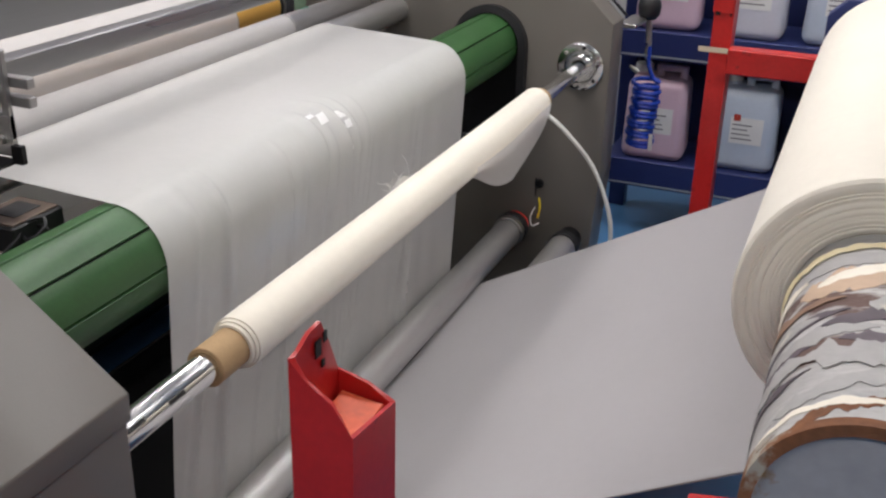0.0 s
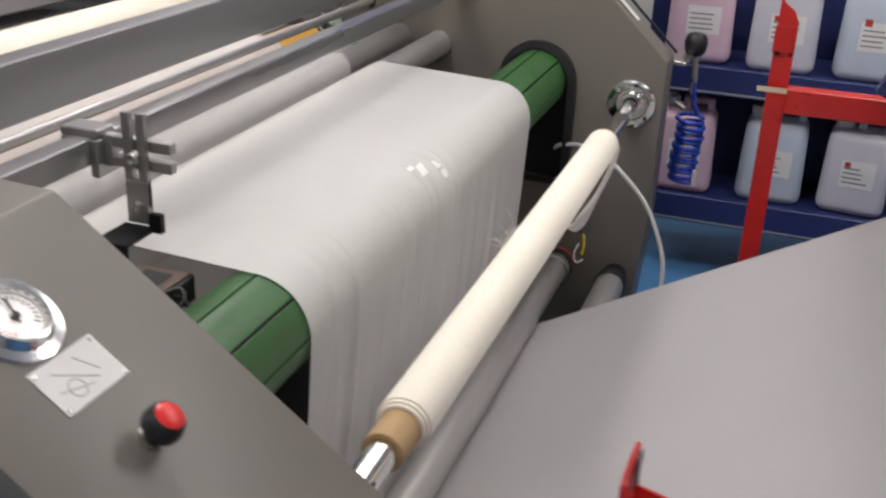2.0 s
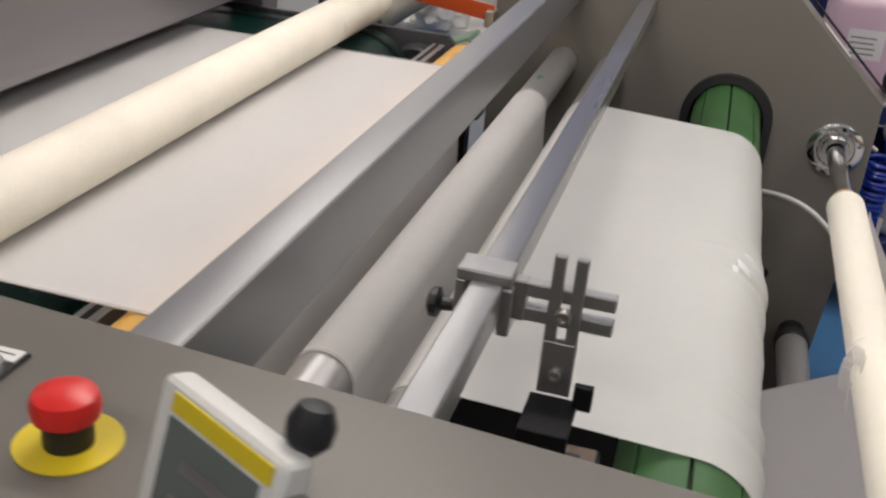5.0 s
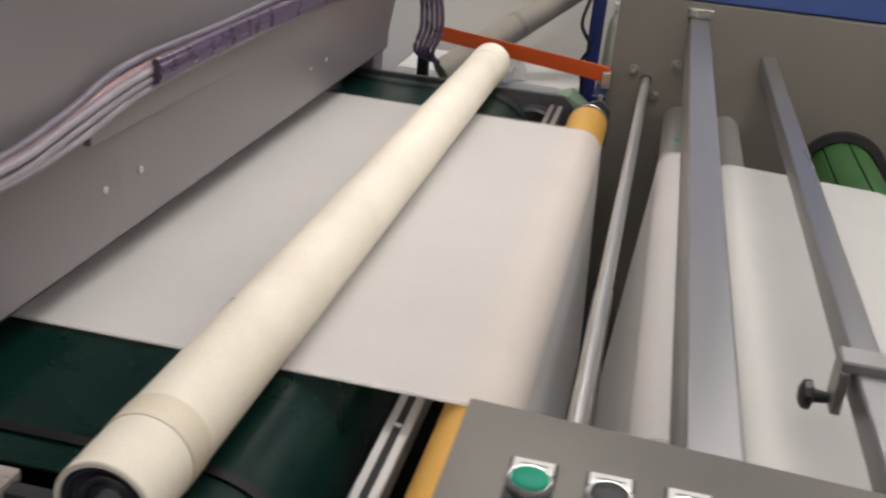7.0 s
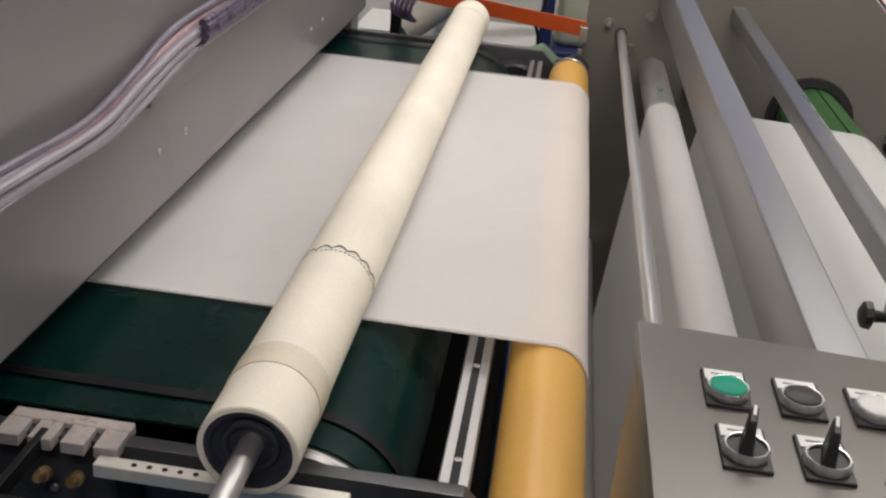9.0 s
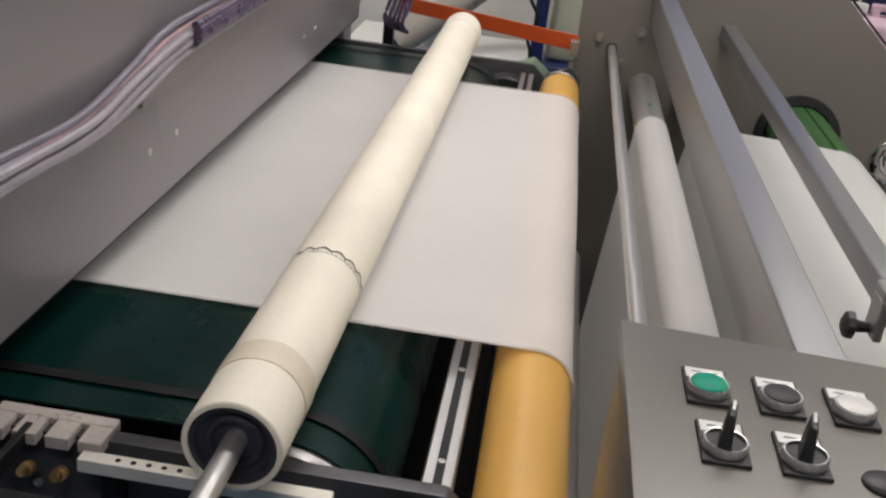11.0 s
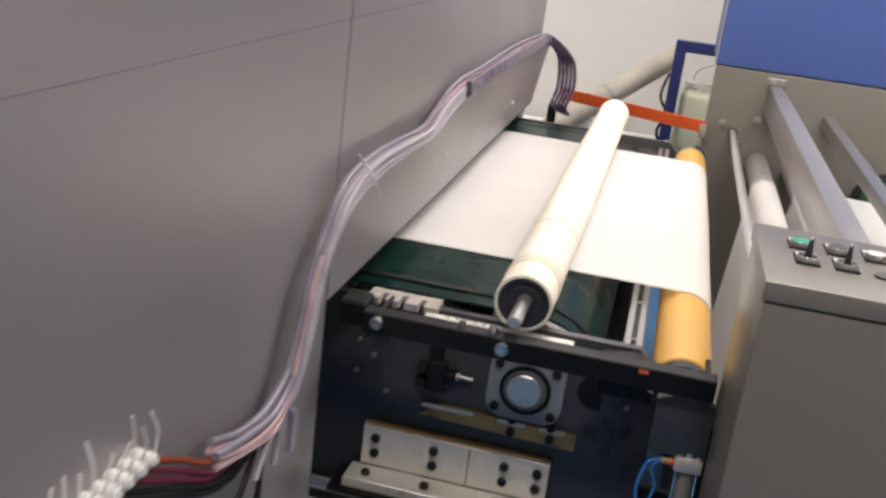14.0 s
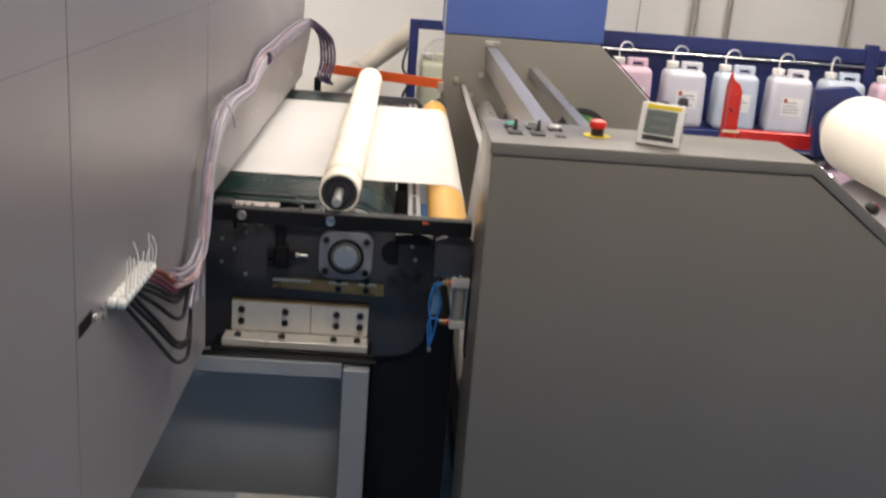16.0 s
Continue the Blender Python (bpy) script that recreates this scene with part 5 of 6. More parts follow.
def lower_cabinet():
    c = thing("base_cabinet", "low grey steel base frame with recessed panel", "cabinet", (-0.012, 0.014, 0.012))
    part("top_rail", box(-2.4, -1.05, 0.258, 0.28, 0.537, 0.5445, 0.002), M_BLACK, c, "black top rail")
    part("head_strip", box(-2.4, -1.132, 0.25, 0.30, 0.498, 0.5365, 0.002), M_GREYPAINT, c)
    part("panel", box(-2.4, -1.135, 0.36, 0.369, 0.09, 0.515, 0.002), M_GREYPAINT, c, "recessed grey panel")
    part("post", box(-1.13, -1.065, 0.24, 0.36, 0.12, 0.5275, 0.003), M_GREYPAINT, c, "light grey post")
    part("foot_rail", box(-2.4, -1.15, 0.22, 0.27, 0.115, 0.155, 0.002), M_GREYPAINT, c)
    h = part("bracket", box(-1.38, -1.17, 0.19, 0.2195, 0.105, 0.185, 0.003), M_PLATE, c, "bolted bright bracket")
    for x in (-1.31, -1.22):
        for z in (0.13, 0.166):
            bolt(h, (x, 0.19, z), (0, -1, 0), 0.009, 0.008, M_RUBBER)
    part("base", box(-2.45, -1.05, 0.20, 2.3, 0.0, 0.089, 0.004), M_BLACK, c)
    # added black panel that closes the gap next to the post
    part("skirt", box(-1.063, -0.853, 0.40, 0.42, 0.0, 0.62, 0.002), M_BLACK, c, "added black panel across the gap")
    part("back", box(-2.45, -0.95, 0.46, 2.25, 0.10, 0.49, 0.004), M_BLACK, c, "dark body behind the panel")


def cylinder_unit():
    t = thing("air_cylinder", "steel pneumatic cylinder with blue air hoses and brass fittings", "pneumatic cylinder", (-0.872, 0.25, 0.672))
    t.scale = (0.72, 0.72, 0.72)
    part("barrel", lathe([(0, 0.02), (0.0215, 0.02), (0.0215, 0.15), (0, 0.15)], 32), M_DUCT, t, "dull aluminium barrel")
    for z0, z1, w in ((0.0, 0.028, 0.027), (0.146, 0.180, 0.030)):
        cap = part("end_cap", box(-w, w, -w, w, z0, z1, 0.005, 2), M_PLATE, t, "milled square end cap")
        for dx in (-0.021, 0.021):
            for dy in (-0.021, 0.021):
                bolt(cap, (dx, dy, z1), (0, 0, 1), 0.0055, 0.005, M_ZINC)
    for dx in (-0.022, 0.022):
        part("tie_rod", sweep([(dx, -0.022, 0.026), (dx, -0.022, 0.148)], 0.0035, 8), M_CHROME, t)
    part("gland", lathe([(0, 0.180), (0.022, 0.180), (0.022, 0.190), (0.014, 0.194), (0, 0.194)], 28), M_CHROME, t, "polished gland")
    part("rod_end", lathe([(0, 0.193), (0.008, 0.193), (0.008, 0.204), (0.0145, 0.205), (0.0145, 0.248), (0.012, 0.253), (0, 0.253)], 24), M_WHITEPL, t, "white rod end")
    turn = Matrix.Rotation(radians(-90), 4, "Y")
    for z in (0.018, 0.157):
        f = part("fitting", lathe([(0, 0), (0.010, 0), (0.010, 0.012), (0.0085, 0.014), (0.0085, 0.032), (0, 0.032)], 16, None, Matrix.Translation((-0.027, -0.008, z)) @ turn), M_BRASS, t, "brass hose fitting")
        part("fitting_ring", lathe([(0.0085, 0.002), (0.0115, 0.002), (0.0115, 0.009), (0.0085, 0.009)], 16, None, Matrix.Translation((-0.027, -0.008, z)) @ turn, closed=True), M_BTN_RED, f, "red ring")
    for pts in ([(-0.058, -0.008, 0.157), (-0.085, -0.012, 0.145), (-0.098, -0.006, 0.08), (-0.092, 0.0, 0.03), (-0.085, 0.0, -0.03), (-0.088, 0.01, -0.08)],
                [(-0.058, -0.008, 0.157), (-0.074, -0.012, 0.135), (-0.060, -0.004, 0.09), (-0.066, 0.0, 0.045), (-0.072, 0.01, -0.02), (-0.085, 0.012, -0.075)],
                [(-0.058, -0.008, 0.018), (-0.078, -0.010, 0.03), (-0.096, -0.004, 0.01), (-0.094, 0.004, -0.04), (-0.088, 0.01, -0.085)]):
        part("air_hose", sweep(pts, 0.0036), M_CYANHOSE, t, "light blue air hose")
    part("hose_end", lathe([(0, 0), (0.007, 0), (0.007, 0.014), (0, 0.016)], 14, None, Matrix.Translation((-0.087, 0.01, -0.098))), M_ZINC, t)
    part("mount", box(0.0305, 0.040, -0.03, 0.03, -0.10, 0.26, 0.002), M_BLACK, t, "black mounting strip")
    part("dark_hose", sweep([(-0.018, 0.03, 0.185), (-0.045, 0.03, 0.205), (-0.062, 0.04, 0.235), (-0.066, 0.05, 0.265)], 0.0062), M_WINE, t, "dark red hose")


def tube():
    t = thing("pressure_tube", "long cream cloth-covered tube with a drawn ring, lying on the belt", "tube", (TX, TY, TZ))
    y0, y1 = 0.318, 2.29
    part("sleeve", rod_y(0, 0, TR - 0.0008, y0, y1, 56, 0.0015, 0.0435), M_TUBE, t, "cream sleeve")
    part("tape_ring", rod_y(0, 0, TR + 0.0004, 0.400, 0.440, 56, 0.0004, 0.046), M_RINGTAPE, t, "pale beige tape ring")
    part("tape_ring", rod_y(0, 0, TR + 0.0006, 2.19, 2.288, 56, 0.0006, 0.046), M_TUBE, t, "cream end wrap")
    part("end_cap", lathe([(0.0433, 0.03), (0.0433, 0.003), (0.038, 0.003), (0.036, 0.010), (0.029, 0.012), (0.027, 0.008), (0.023, 0.008), (0.021, 0.014), (0.0115, 0.014), (0.0115, 0.03)], 48, None, Matrix.Translation((0, y0, 0)) @ ALONG_Y), M_CAP, t, "black plastic end bearing")
    part("end_cap", lathe([(0, 0), (0.040, 0), (0.040, 0.01), (0, 0.01)], 40, None, Matrix.Translation((0, y1 - 0.012, 0)) @ ALONG_Y), M_RUBBER, t, "black end cap")
    # wavy pen ring, open on one side
    b = bmesh.new()
    n, r = 150, TR + 0.0003

    def at(k, y):
        a = radians(MARK0 + MARK_SPAN * k / n)
        return b.verts.new((r * math.sin(a), y, r * math.cos(a)))
    for k in range(n):
        y, y2 = (0.672 + 0.0085 * abs(math.sin(q * 0.19)) for q in (k, k + 1))
        b.faces.new((at(k, y), at(k + 1, y2), at(k + 1, y2 + 0.0034), at(k, y + 0.0034)))
        if k % 5 < 3:
            b.faces.new((at(k, 0.6672), at(k + 1, 0.6672), at(k + 1, 0.6692), at(k, 0.6692)))
    part("pen_ring", b, M_MARK, t, "dark scalloped pen ring with dashes")
    part("shaft", rod_y(0, 0, 0.0115, 0.224, y1 + 0.06, 28, 0.002), M_STEEL, t, "steel shaft end")
    return t


MARK0, MARK_SPAN = -235, 204


def gantry():
    g = thing("printer_gantry", "tall grey sheet-metal gantry cover with vertical panel seams", "machine cover")
    x = -1.462
    seams = [-2.6, -0.77, 0.172, 2.32]
    for a, c in zip(seams, seams[1:]):
        lo = 0.965 if a > 0 else 0.615
        zs = [lo, 1.40, 2.2]
        for z0, z1 in zip(zs, zs[1:]):
            part("cover_panel", box(x - 0.03, x, a + (0.0018 if a < 0 else 0.0022), c - (0.0018 if c < 0 else 0.0022), z0 + 0.0003, z1 - 0.0003, 0.0006), M_GANTRY, g)
    part("body", box(-2.5, x - 0.031, -2.6, 2.32, 0.98, 2.2, 0.004), M_GANTRY, g, "inner body")
    part("front_body", box(-2.5, x - 0.031, -2.6, 0.17, 0.64, 0.979, 0.004), M_GANTRY, g, "lower inner body")
    part("far_post", box(-1.60, -1.50, 2.322, 2.42, 0.0, 2.2, 0.003), M_GANTRY, g, "far corner post")
    part("seam", box(x - 0.006, x - 0.0008, 0.1695, 0.1745, 0.62, 2.2, 0), M_BLACK, g, "dark open seam")
    for ya, yb in ((-2.59, -0.772), (-0.768, 0.169), (0.175, 2.31)):
        part("joint", box(x - 0.004, x + 0.0003, ya, yb, 1.3991, 1.4009, 0), M_GREYHOSE, g, "filled panel joint")
    part("drip_edge", box(x - 0.03, x + 0.0, 0.18, 2.31, 0.9625, 0.9665, 0.0008), M_BLACK, g, "dark lower edge")
    for y in (0.851, 0.948, 1.66, 1.755):
        bolt(g, (x - 0.0025 + 0.0196 * (y - 0.81) / 1.475, y, 1.047), (1, 0, 0), 0.0055, 0.004, M_WHITEPL, "screw")
    part("ledge", box(x + 0.0005, x + 0.012, 0.80, 2.30, 1.125, 1.168, 0.0015), M_GANTRY, g, "raised cable ledge")


def cable_loom():
    t = thing("ink_hose_loom", "bundle of pale ink hoses strung along the grey cover", "hose bundle", (0.013, 0.01, 0.02))
    rng = random.Random(3)
    X = -1.452
    base = [(X, -0.300, 0.920), (X, -0.205, 0.893), (X, -0.115, 0.884), (X, -0.05, 0.920), (X, -0.012, 0.99), (X, 0.018, 1.06), (X, 0.100, 1.128), (X, 0.24, 1.150),
            (X, 0.40, 1.148), (X, 0.58, 1.140), (X, 0.74, 1.156), (X, 0.90, 1.178), (X, 1.2, 1.180), (X, 1.6, 1.185), (X, 2.0, 1.18), (X, 2.28, 1.17)]
    # cover sheet in front of the far stretch of hoses
    b = prism_y([(-1.4752, 0.955), (-1.4740, 0.953), (-1.440, 1.150), (-1.443, 1.152), (-1.4752, 1.09)], 0.80, 2.275, 0)
    for v in b.verts:
        if v.co.y < 1:
            v.co.x = -1.4775 + (v.co.x + 1.4752) * 0.03
    part("cover_sheet", b, M_GANTRY, t, "grey folded cover sheet")
    mats = [M_GREYHOSE, M_PINKHOSE, M_CLEAR, M_GREYHOSE, M_PINKHOSE, M_CLEAR, M_PINKHOSE, M_GREYHOSE, M_CLEAR, M_GREYHOSE]
    for i, m in enumerate(mats):
        off = Vector((0.002 + 0.007 * (i % 3), 0.004 * ((i * 7) % 3 - 1), 0.0105 * (i // 3 - 1.3)))
        pts = [Vector(p) + off + Vector((0, rng.uniform(-0.004, 0.004), rng.uniform(-0.005, 0.005))) for p in base]
        pts = [Vector((p.x, p.y + off.z * (1 if 2 < k < 7 else 0), p.z)) for k, p in enumerate(pts)]
        pts = [Vector((p.x - (0.013 if p.y > 0.7 else 0), p.y, p.z - (0.006 if p.y > 0.7 else 0))) for p in pts]
        if i in (2, 5, 8):
            # some ends branch off lower down
            pts[:3] = [Vector((X + 0.004, -0.205 + 0.022 * i, 0.822 - 0.004 * i)), Vector((X + 0.004, -0.160 + 0.016 * i, 0.848)), Vector((X + 0.004, -0.100 + 0.006 * i, 0.872))]
        part("hose", sweep(pts, 0.0052, 8), m, t)
    # dark stretch on the far ledge and the drop at the far end
    for i in range(5):
        z = 1.166 + 0.006 * i
        pts = [(X + 0.004 * (i % 2) + 0.010, 0.93, z), (X + 0.010, 1.3, z + 0.004), (X + 0.012, 1.9, z), (X + 0.012, 2.24, z - 0.01), (X + 0.04 + 0.012 * i, 2.36, 1.10), (X + 0.05 + 0.014 * i, 2.38, 1.0), (X + 0.04 + 0.012 * i, 2.37, 0.93), (X + 0.10, 2.40, 0.90)]
        part("hose", sweep(pts, 0.006, 8), M_PURPLE, t, "hose full of dark ink")
    for p, q in (((X + 0.012, 0.145, 1.190), (X + 0.030, 0.215, 1.108)),):
        part("cable_tie", sweep([p, ((p[0] + q[0]) / 2 + 0.006, (p[1] + q[1]) / 2, (p[2] + q[2]) / 2), q], 0.0018, 6), M_WHITEPL, t, "white cable tie")
    part("retaining_clip", box(-1.4745, -1.462, 0.793, 0.7995, 1.128, 1.150, 0.001), M_RUBBER, t, "black retaining clip")


# how low each lead hangs, and where along the cover
LEAD_LOW = (0.740, 0.768, 0.778, 0.840, 0.884, 0.898, 0.910, 0.914, 0.937)
LEAD_AT = (-0.190, -0.182, -0.186, -0.212, -0.240, -0.255, -0.268, -0.262, -0.288)


def terminal_row():
    t = thing("connector_row", "row of white hose connectors with thin wires and black leads", "connectors", (-1.4615, 0, 0))
    rng = random.Random(11)
    n = 9
    for i in range(n):
        k = i / (n - 1)
        y, z = -0.611 + 0.188 * k, 1.012 - 0.004 * k
        c = part("connector", lathe([(0, 0), (0.0092, 0), (0.0092, 0.008), (0.007, 0.010), (0.007, 0.013), (0.0092, 0.015), (0.0082, 0.023), (0.005, 0.026), (0, 0.026)], 16, None, Matrix.Translation((0, y, z)) @ ALONG_X), M_WHITEPL, t, "white plastic connector")
        spout = Matrix.Translation((0.016, y + 0.006, z - 0.005)) @ Matrix.Rotation(radians(-28), 4, "X") @ ALONG_Y
        part("spout", lathe([(0, 0), (0.0056, 0), (0.0046, 0.016), (0, 0.018)], 12, None, spout), M_TAPE, c, "beige spout")
        h = rng.uniform(0.05, 0.085)
        part("thin_wire", sweep([(0.024, y, z + 0.008), (0.026, y + 0.003, z + h * 0.6), (0.024 + rng.uniform(-0.006, 0.006), y + rng.uniform(-0.004, 0.012), z + h)], 0.0013, 5), M_WHITEPL, c, "thin white wire")
        m = (M_REDWIRE if i > 7 else M_WINE) if i > 5 else M_BLACK
        low, at = LEAD_LOW[i], LEAD_AT[i]
        y2, z2 = y + 0.024, z - 0.014
        lead = [(0.018, y2, z2), (0.024, y2 + 0.35 * (at - y2), z2 + 0.42 * (low + 0.012 - z2)), (0.027, y2 + 0.75 * (at - y2), z2 + 0.86 * (low + 0.004 - z2)), (0.027, at, low)]
        if i < 3:
            lead += [(0.027, -0.158, low + 0.004), (0.026, -0.138, low + 0.025), (0.025, -0.128, 0.840), (0.024, -0.112, 0.890)]
        else:
            lead += [(0.026, 0.5 * (at - 0.148), low + 0.3 * (0.882 - low)), (0.024, -0.145, 0.886)]
        part("lead", sweep(lead, 0.0040, 6), m, c, "red-brown lead" if i > 5 else "black lead")
    for y, z in ((-0.648, 1.020), (-0.643, 1.002), (-0.684, 1.016)):
        bolt(t, (0.0, y, z), (1, 0, 0), 0.005, 0.003, M_ZINC, "screw")
    part("slot", box(-0.0004, 0.0008, -0.760, -0.700, 1.014, 1.034, 0), M_BLACK, t, "dark slot")


# ---------------------------------------------------------------- far side: strip, pole, bags, shelf with cans
def far_strip():
    t = thing("guard_strip", "orange-red painted flat strip across the far belt end", "strip")
    p, q = Vector((-1.385, 2.60, 0.962)), Vector((-0.868, 2.352, 0.957))
    d = q - p
    b = box(-0.012, d.length, -0.0025, 0.0025, -0.021, 0.021, 0.001)
    m = Matrix.Translation(p) @ Matrix.Rotation(math.atan2(d.y, d.x), 4, "Z")
    part("strip", turned(b, m), M_REDORANGE, t)
    part("hole", lathe([(0, 0), (0.007, 0), (0.007, 0.0008), (0, 0.0008)], 18, None, m @ Matrix.Translation((0.012, -0.0027, 0)) @ Matrix.Rotation(radians(90), 4, "X")), M_PAPER, t, "pale round hole")
    part("post", box(-1.43, -1.40, 2.545, 2.575, 0.0, 0.925, 0.002), M_BLACK, t, "hidden support post")
    part("lug", box(-0.885, -0.862, 2.325, 2.372, 0.93, 0.972, 0.002), M_ZINC, t, "zinc lug")


def leaning_pole():
    t = thing("cardboard_tube", "long grey cardboard tube leaning by the white wall", "tube")
    p, q = Vector((-1.52, 3.35, 0.66)), Vector((-1.0, 3.80, 1.04))
    d = (q - p)
    m = Matrix.Translation(p) @ d.to_track_quat("Z", "Y").to_matrix().to_4x4()
    part("tube", lathe([(0.040, 0), (0.052, 0), (0.052, d.length), (0.040, d.length)], 36, None, m, closed=True), M_POLE, t)
    part("tape", lathe([(0.0525, 0.35), (0.0535, 0.35), (0.0535, 0.37), (0.0525, 0.37)], 36, None, m, closed=True), M_DUCT, t)


def bags():
    t = thing("storage_box", "white carton on the floor by the wall", "box", (-1.32, 3.72, 0))
    part("carton", box(-0.42, 0.30, -0.2, 0.2, 0, 0.62, 0.006), M_PAPER, t)
    part("printed_block", box(0.10, 0.2, -0.2012, -0.2004, 0.40, 0.44, 0), M_INK, t)
    part("flap", turned(box(-0.42, 0.30, 0, 0.16, 0, 0.004, 0.001), pose(0, -0.2, 0.621, -28, 0, 0)), M_PAPER, t)
    s = thing("plastic_bag", "crumpled clear plastic bag with red print on a carton", "bag", (-1.35, 3.60, 0.64))
    b = bmesh.new()
    bmesh.ops.create_icosphere(b, subdivisions=4, radius=0.11)
    for v in b.verts:
        n = noise.noise(v.co * 22) * 0.02 + noise.noise(v.co * 55) * 0.008
        v.co = v.co * (1 + n * 9)
        v.co.z = max(-0.02, v.co.z * 0.7)
    part("bag", b, M_BAG, s)
    k = thing("green_machine_part", "pale green bracket with dark knob behind the belt", "bracket", (-1.0, 2.62, 0.0))
    part("bracket", prism_y([(-0.07, 0.60), (0.07, 0.60), (0.07, 0.80), (0.02, 0.84), (-0.07, 0.80)], -0.06, 0.06, 0.006), material("pale_green_paint", (0.22, 0.33, 0.22), 0.5), k)
    part("post", box(-0.03, 0.03, -0.03, 0.03, 0, 0.60, 0.003), M_BLACK, k)


def jerrycan_mesh():
    """Blow-moulded can: rounded body, shoulder, handle bridge and neck."""
    w, d, h = 0.108, 0.085, 0.285
    b = bmesh.new()
    bmesh.ops.create_cube(b, size=1)
    for v in b.verts:
        v.co = Vector((v.co.x * 2 * w, v.co.y * 2 * d, (v.co.z + 0.5) * h))
    bmesh.ops.bevel(b, geom=b.edges[:], offset=0.034, segments=5, affect="EDGES", profile=0.5)
    for v in b.verts:
        if v.co.z > h - 0.035:
            v.co.x *= 0.94
    # handle bridge on top
    for x in (-0.005, 0.075):
        box(x - 0.013, x + 0.013, -0.018, 0.018, h - 0.01, h + 0.028, 0.008, 2, b)
    box(-0.018, 0.088, -0.017, 0.017, h + 0.018, h + 0.040, 0.008, 2, b)
    lathe([(0, 0), (0.03, 0), (0.027, 0.012), (0.024, 0.014), (0, 0.014)], 24, b, Matrix.Translation((-0.062, 0, h - 0.004)))
    return b


def shelf_and_cans():
    s = thing("shelf_rack", "navy steel rack holding plastic jerrycans in two tiers", "shelf rack")
    x0, x1, yf, yb = -0.99, 2.9, 3.0, 3.34
    for z0, z1 in ((0.19, 0.285), (0.645, 0.735)):
        part("beam", box(-0.05, x1, yf, yf + 0.03, z0, z1, 0.002), M_NAVY, s, "navy front beam")
        part("board", box(-0.05, x1, yf + 0.0305, yb, z1 - 0.03, z1 - 0.004, 0.002), M_NAVY, s, "navy shelf board")
        part("beam_lip", box(-0.05, x1, yf - 0.001, yf + 0.001, z0 + 0.006, z0 + 0.012, 0) , M_GREYPAINT, s, "pale edge line")
    part("top_beam", box(-0.05, x1, 3.30, 3.34, 1.09, 1.165, 0.002), M_NAVY, s, "navy top beam")
    part("back_panel", box(-0.05, x1, 3.342, 3.36, 0.12, 1.15, 0.002), M_NAVY, s, "navy back panel")
    for x in (-0.05, 1.40, 2.86):
        part("upright", box(x - 0.03, x + 0.03, 3.28, 3.339, 0, 1.19, 0.003), M_NAVY, s, "navy upright")
    part("pipe", rod_x(-0.05, x1, 3.29, 1.075, 0.008), M_CHROME, s, "thin steel feed pipe")
    rng = random.Random(21)
    colours = {0: (M_CANPINK, "pink-filled"), 1: (M_CANWHITE, "milky white"), 2: (M_CANBLUE, "pale blue-filled")}
    tiers = [(0.283 - 0.002, [0, 2, 1, 2, 0, 1, 2]), (0.733 - 0.002, [0, 1, 2, 1, 2, 0, 1])]
    mesh = {}
    for tier, (z, kinds) in enumerate(tiers):
        for i, k in enumerate(kinds):
            x = 0.105 + 0.272 * i + (0.03 if tier == 0 and i > 0 else 0)
            y = 3.125 + rng.uniform(-0.012, 0.012)
            m, word = colours[k]
            c = thing("jerrycan", word + " plastic jerrycan with white label on the rack", "jerrycan", (x, y, z), "jerrycans on the rack")
            c.rotation_euler = (0, 0, radians(rng.uniform(-6, 6)))
            if k not in mesh:
                mesh[k] = link_mesh("body", jerrycan_mesh(), m, 40).data
                bpy.data.objects.remove([o for o in scene.objects if o.data == mesh[k]][0])
            bo = new("body", mesh[k])
            bo.parent = c
            part("cap", lathe([(0, 0), (0.031, 0), (0.031, 0.022), (0.028, 0.026), (0, 0.026)], 20, None, Matrix.Translation((-0.062, 0, 0.296))), M_WHITEPL, c, "white screw cap")
            lab = part("label", box(-0.045, 0.062, -0.0866, -0.0852, 0.10, 0.19, 0), M_PAPER, c, "white paper label")
            for r in range(4):
                wdt = rng.uniform(0.05, 0.085)
                part("printed_bar", box(-0.038, -0.038 + wdt, -0.0872, -0.0866, 0.115 + 0.016 * r, 0.119 + 0.016 * r, 0), M_INK, lab)
            if k != 0:
                part("hazard_mark", box(-0.036, -0.014, -0.0873, -0.0866, 0.162 + 0.016, 0.162 + 0.038, 0) if k == 2 else box(-0.036, -0.018, -0.0873, -0.0866, 0.168, 0.186, 0), M_REDINK, lab, "red hazard square")
            if tier == 1:
                part("feed_tube", sweep([(-0.062, 0, 0.32), (-0.06, 0.01, 0.36), (-0.03, 0.05, 0.39), (0.02, 0.11, 0.385), (0.05, 0.15, 0.36)], 0.004, 7), M_WHITEPL, c, "white feed tube")
    # single can and frame at the left end
    f = thing("end_rack", "navy steel rack end beside the wall", "rack")
    for x in (-0.99, -0.70):
        part("post", box(x - 0.025, x + 0.025, 3.55, 3.60, 0.0, 1.13, 0.003), M_NAVY, f, "navy post")
    part("top_rail", box(-0.965, -0.725, 3.555, 3.595, 1.08, 1.13, 0.003), M_NAVY, f)
    part("shelf_board", box(-0.965, -0.725, 3.50, 3.80, 0.60, 0.62, 0.003), M_NAVY, f)
    c = thing("jerrycan", "yellowish plastic jerrycan with tube on the navy frame", "jerrycan", (-0.85, 3.68, 0.62), "jerrycans on the rack")
    part("body", jerrycan_mesh(), M_CANGREEN, c)
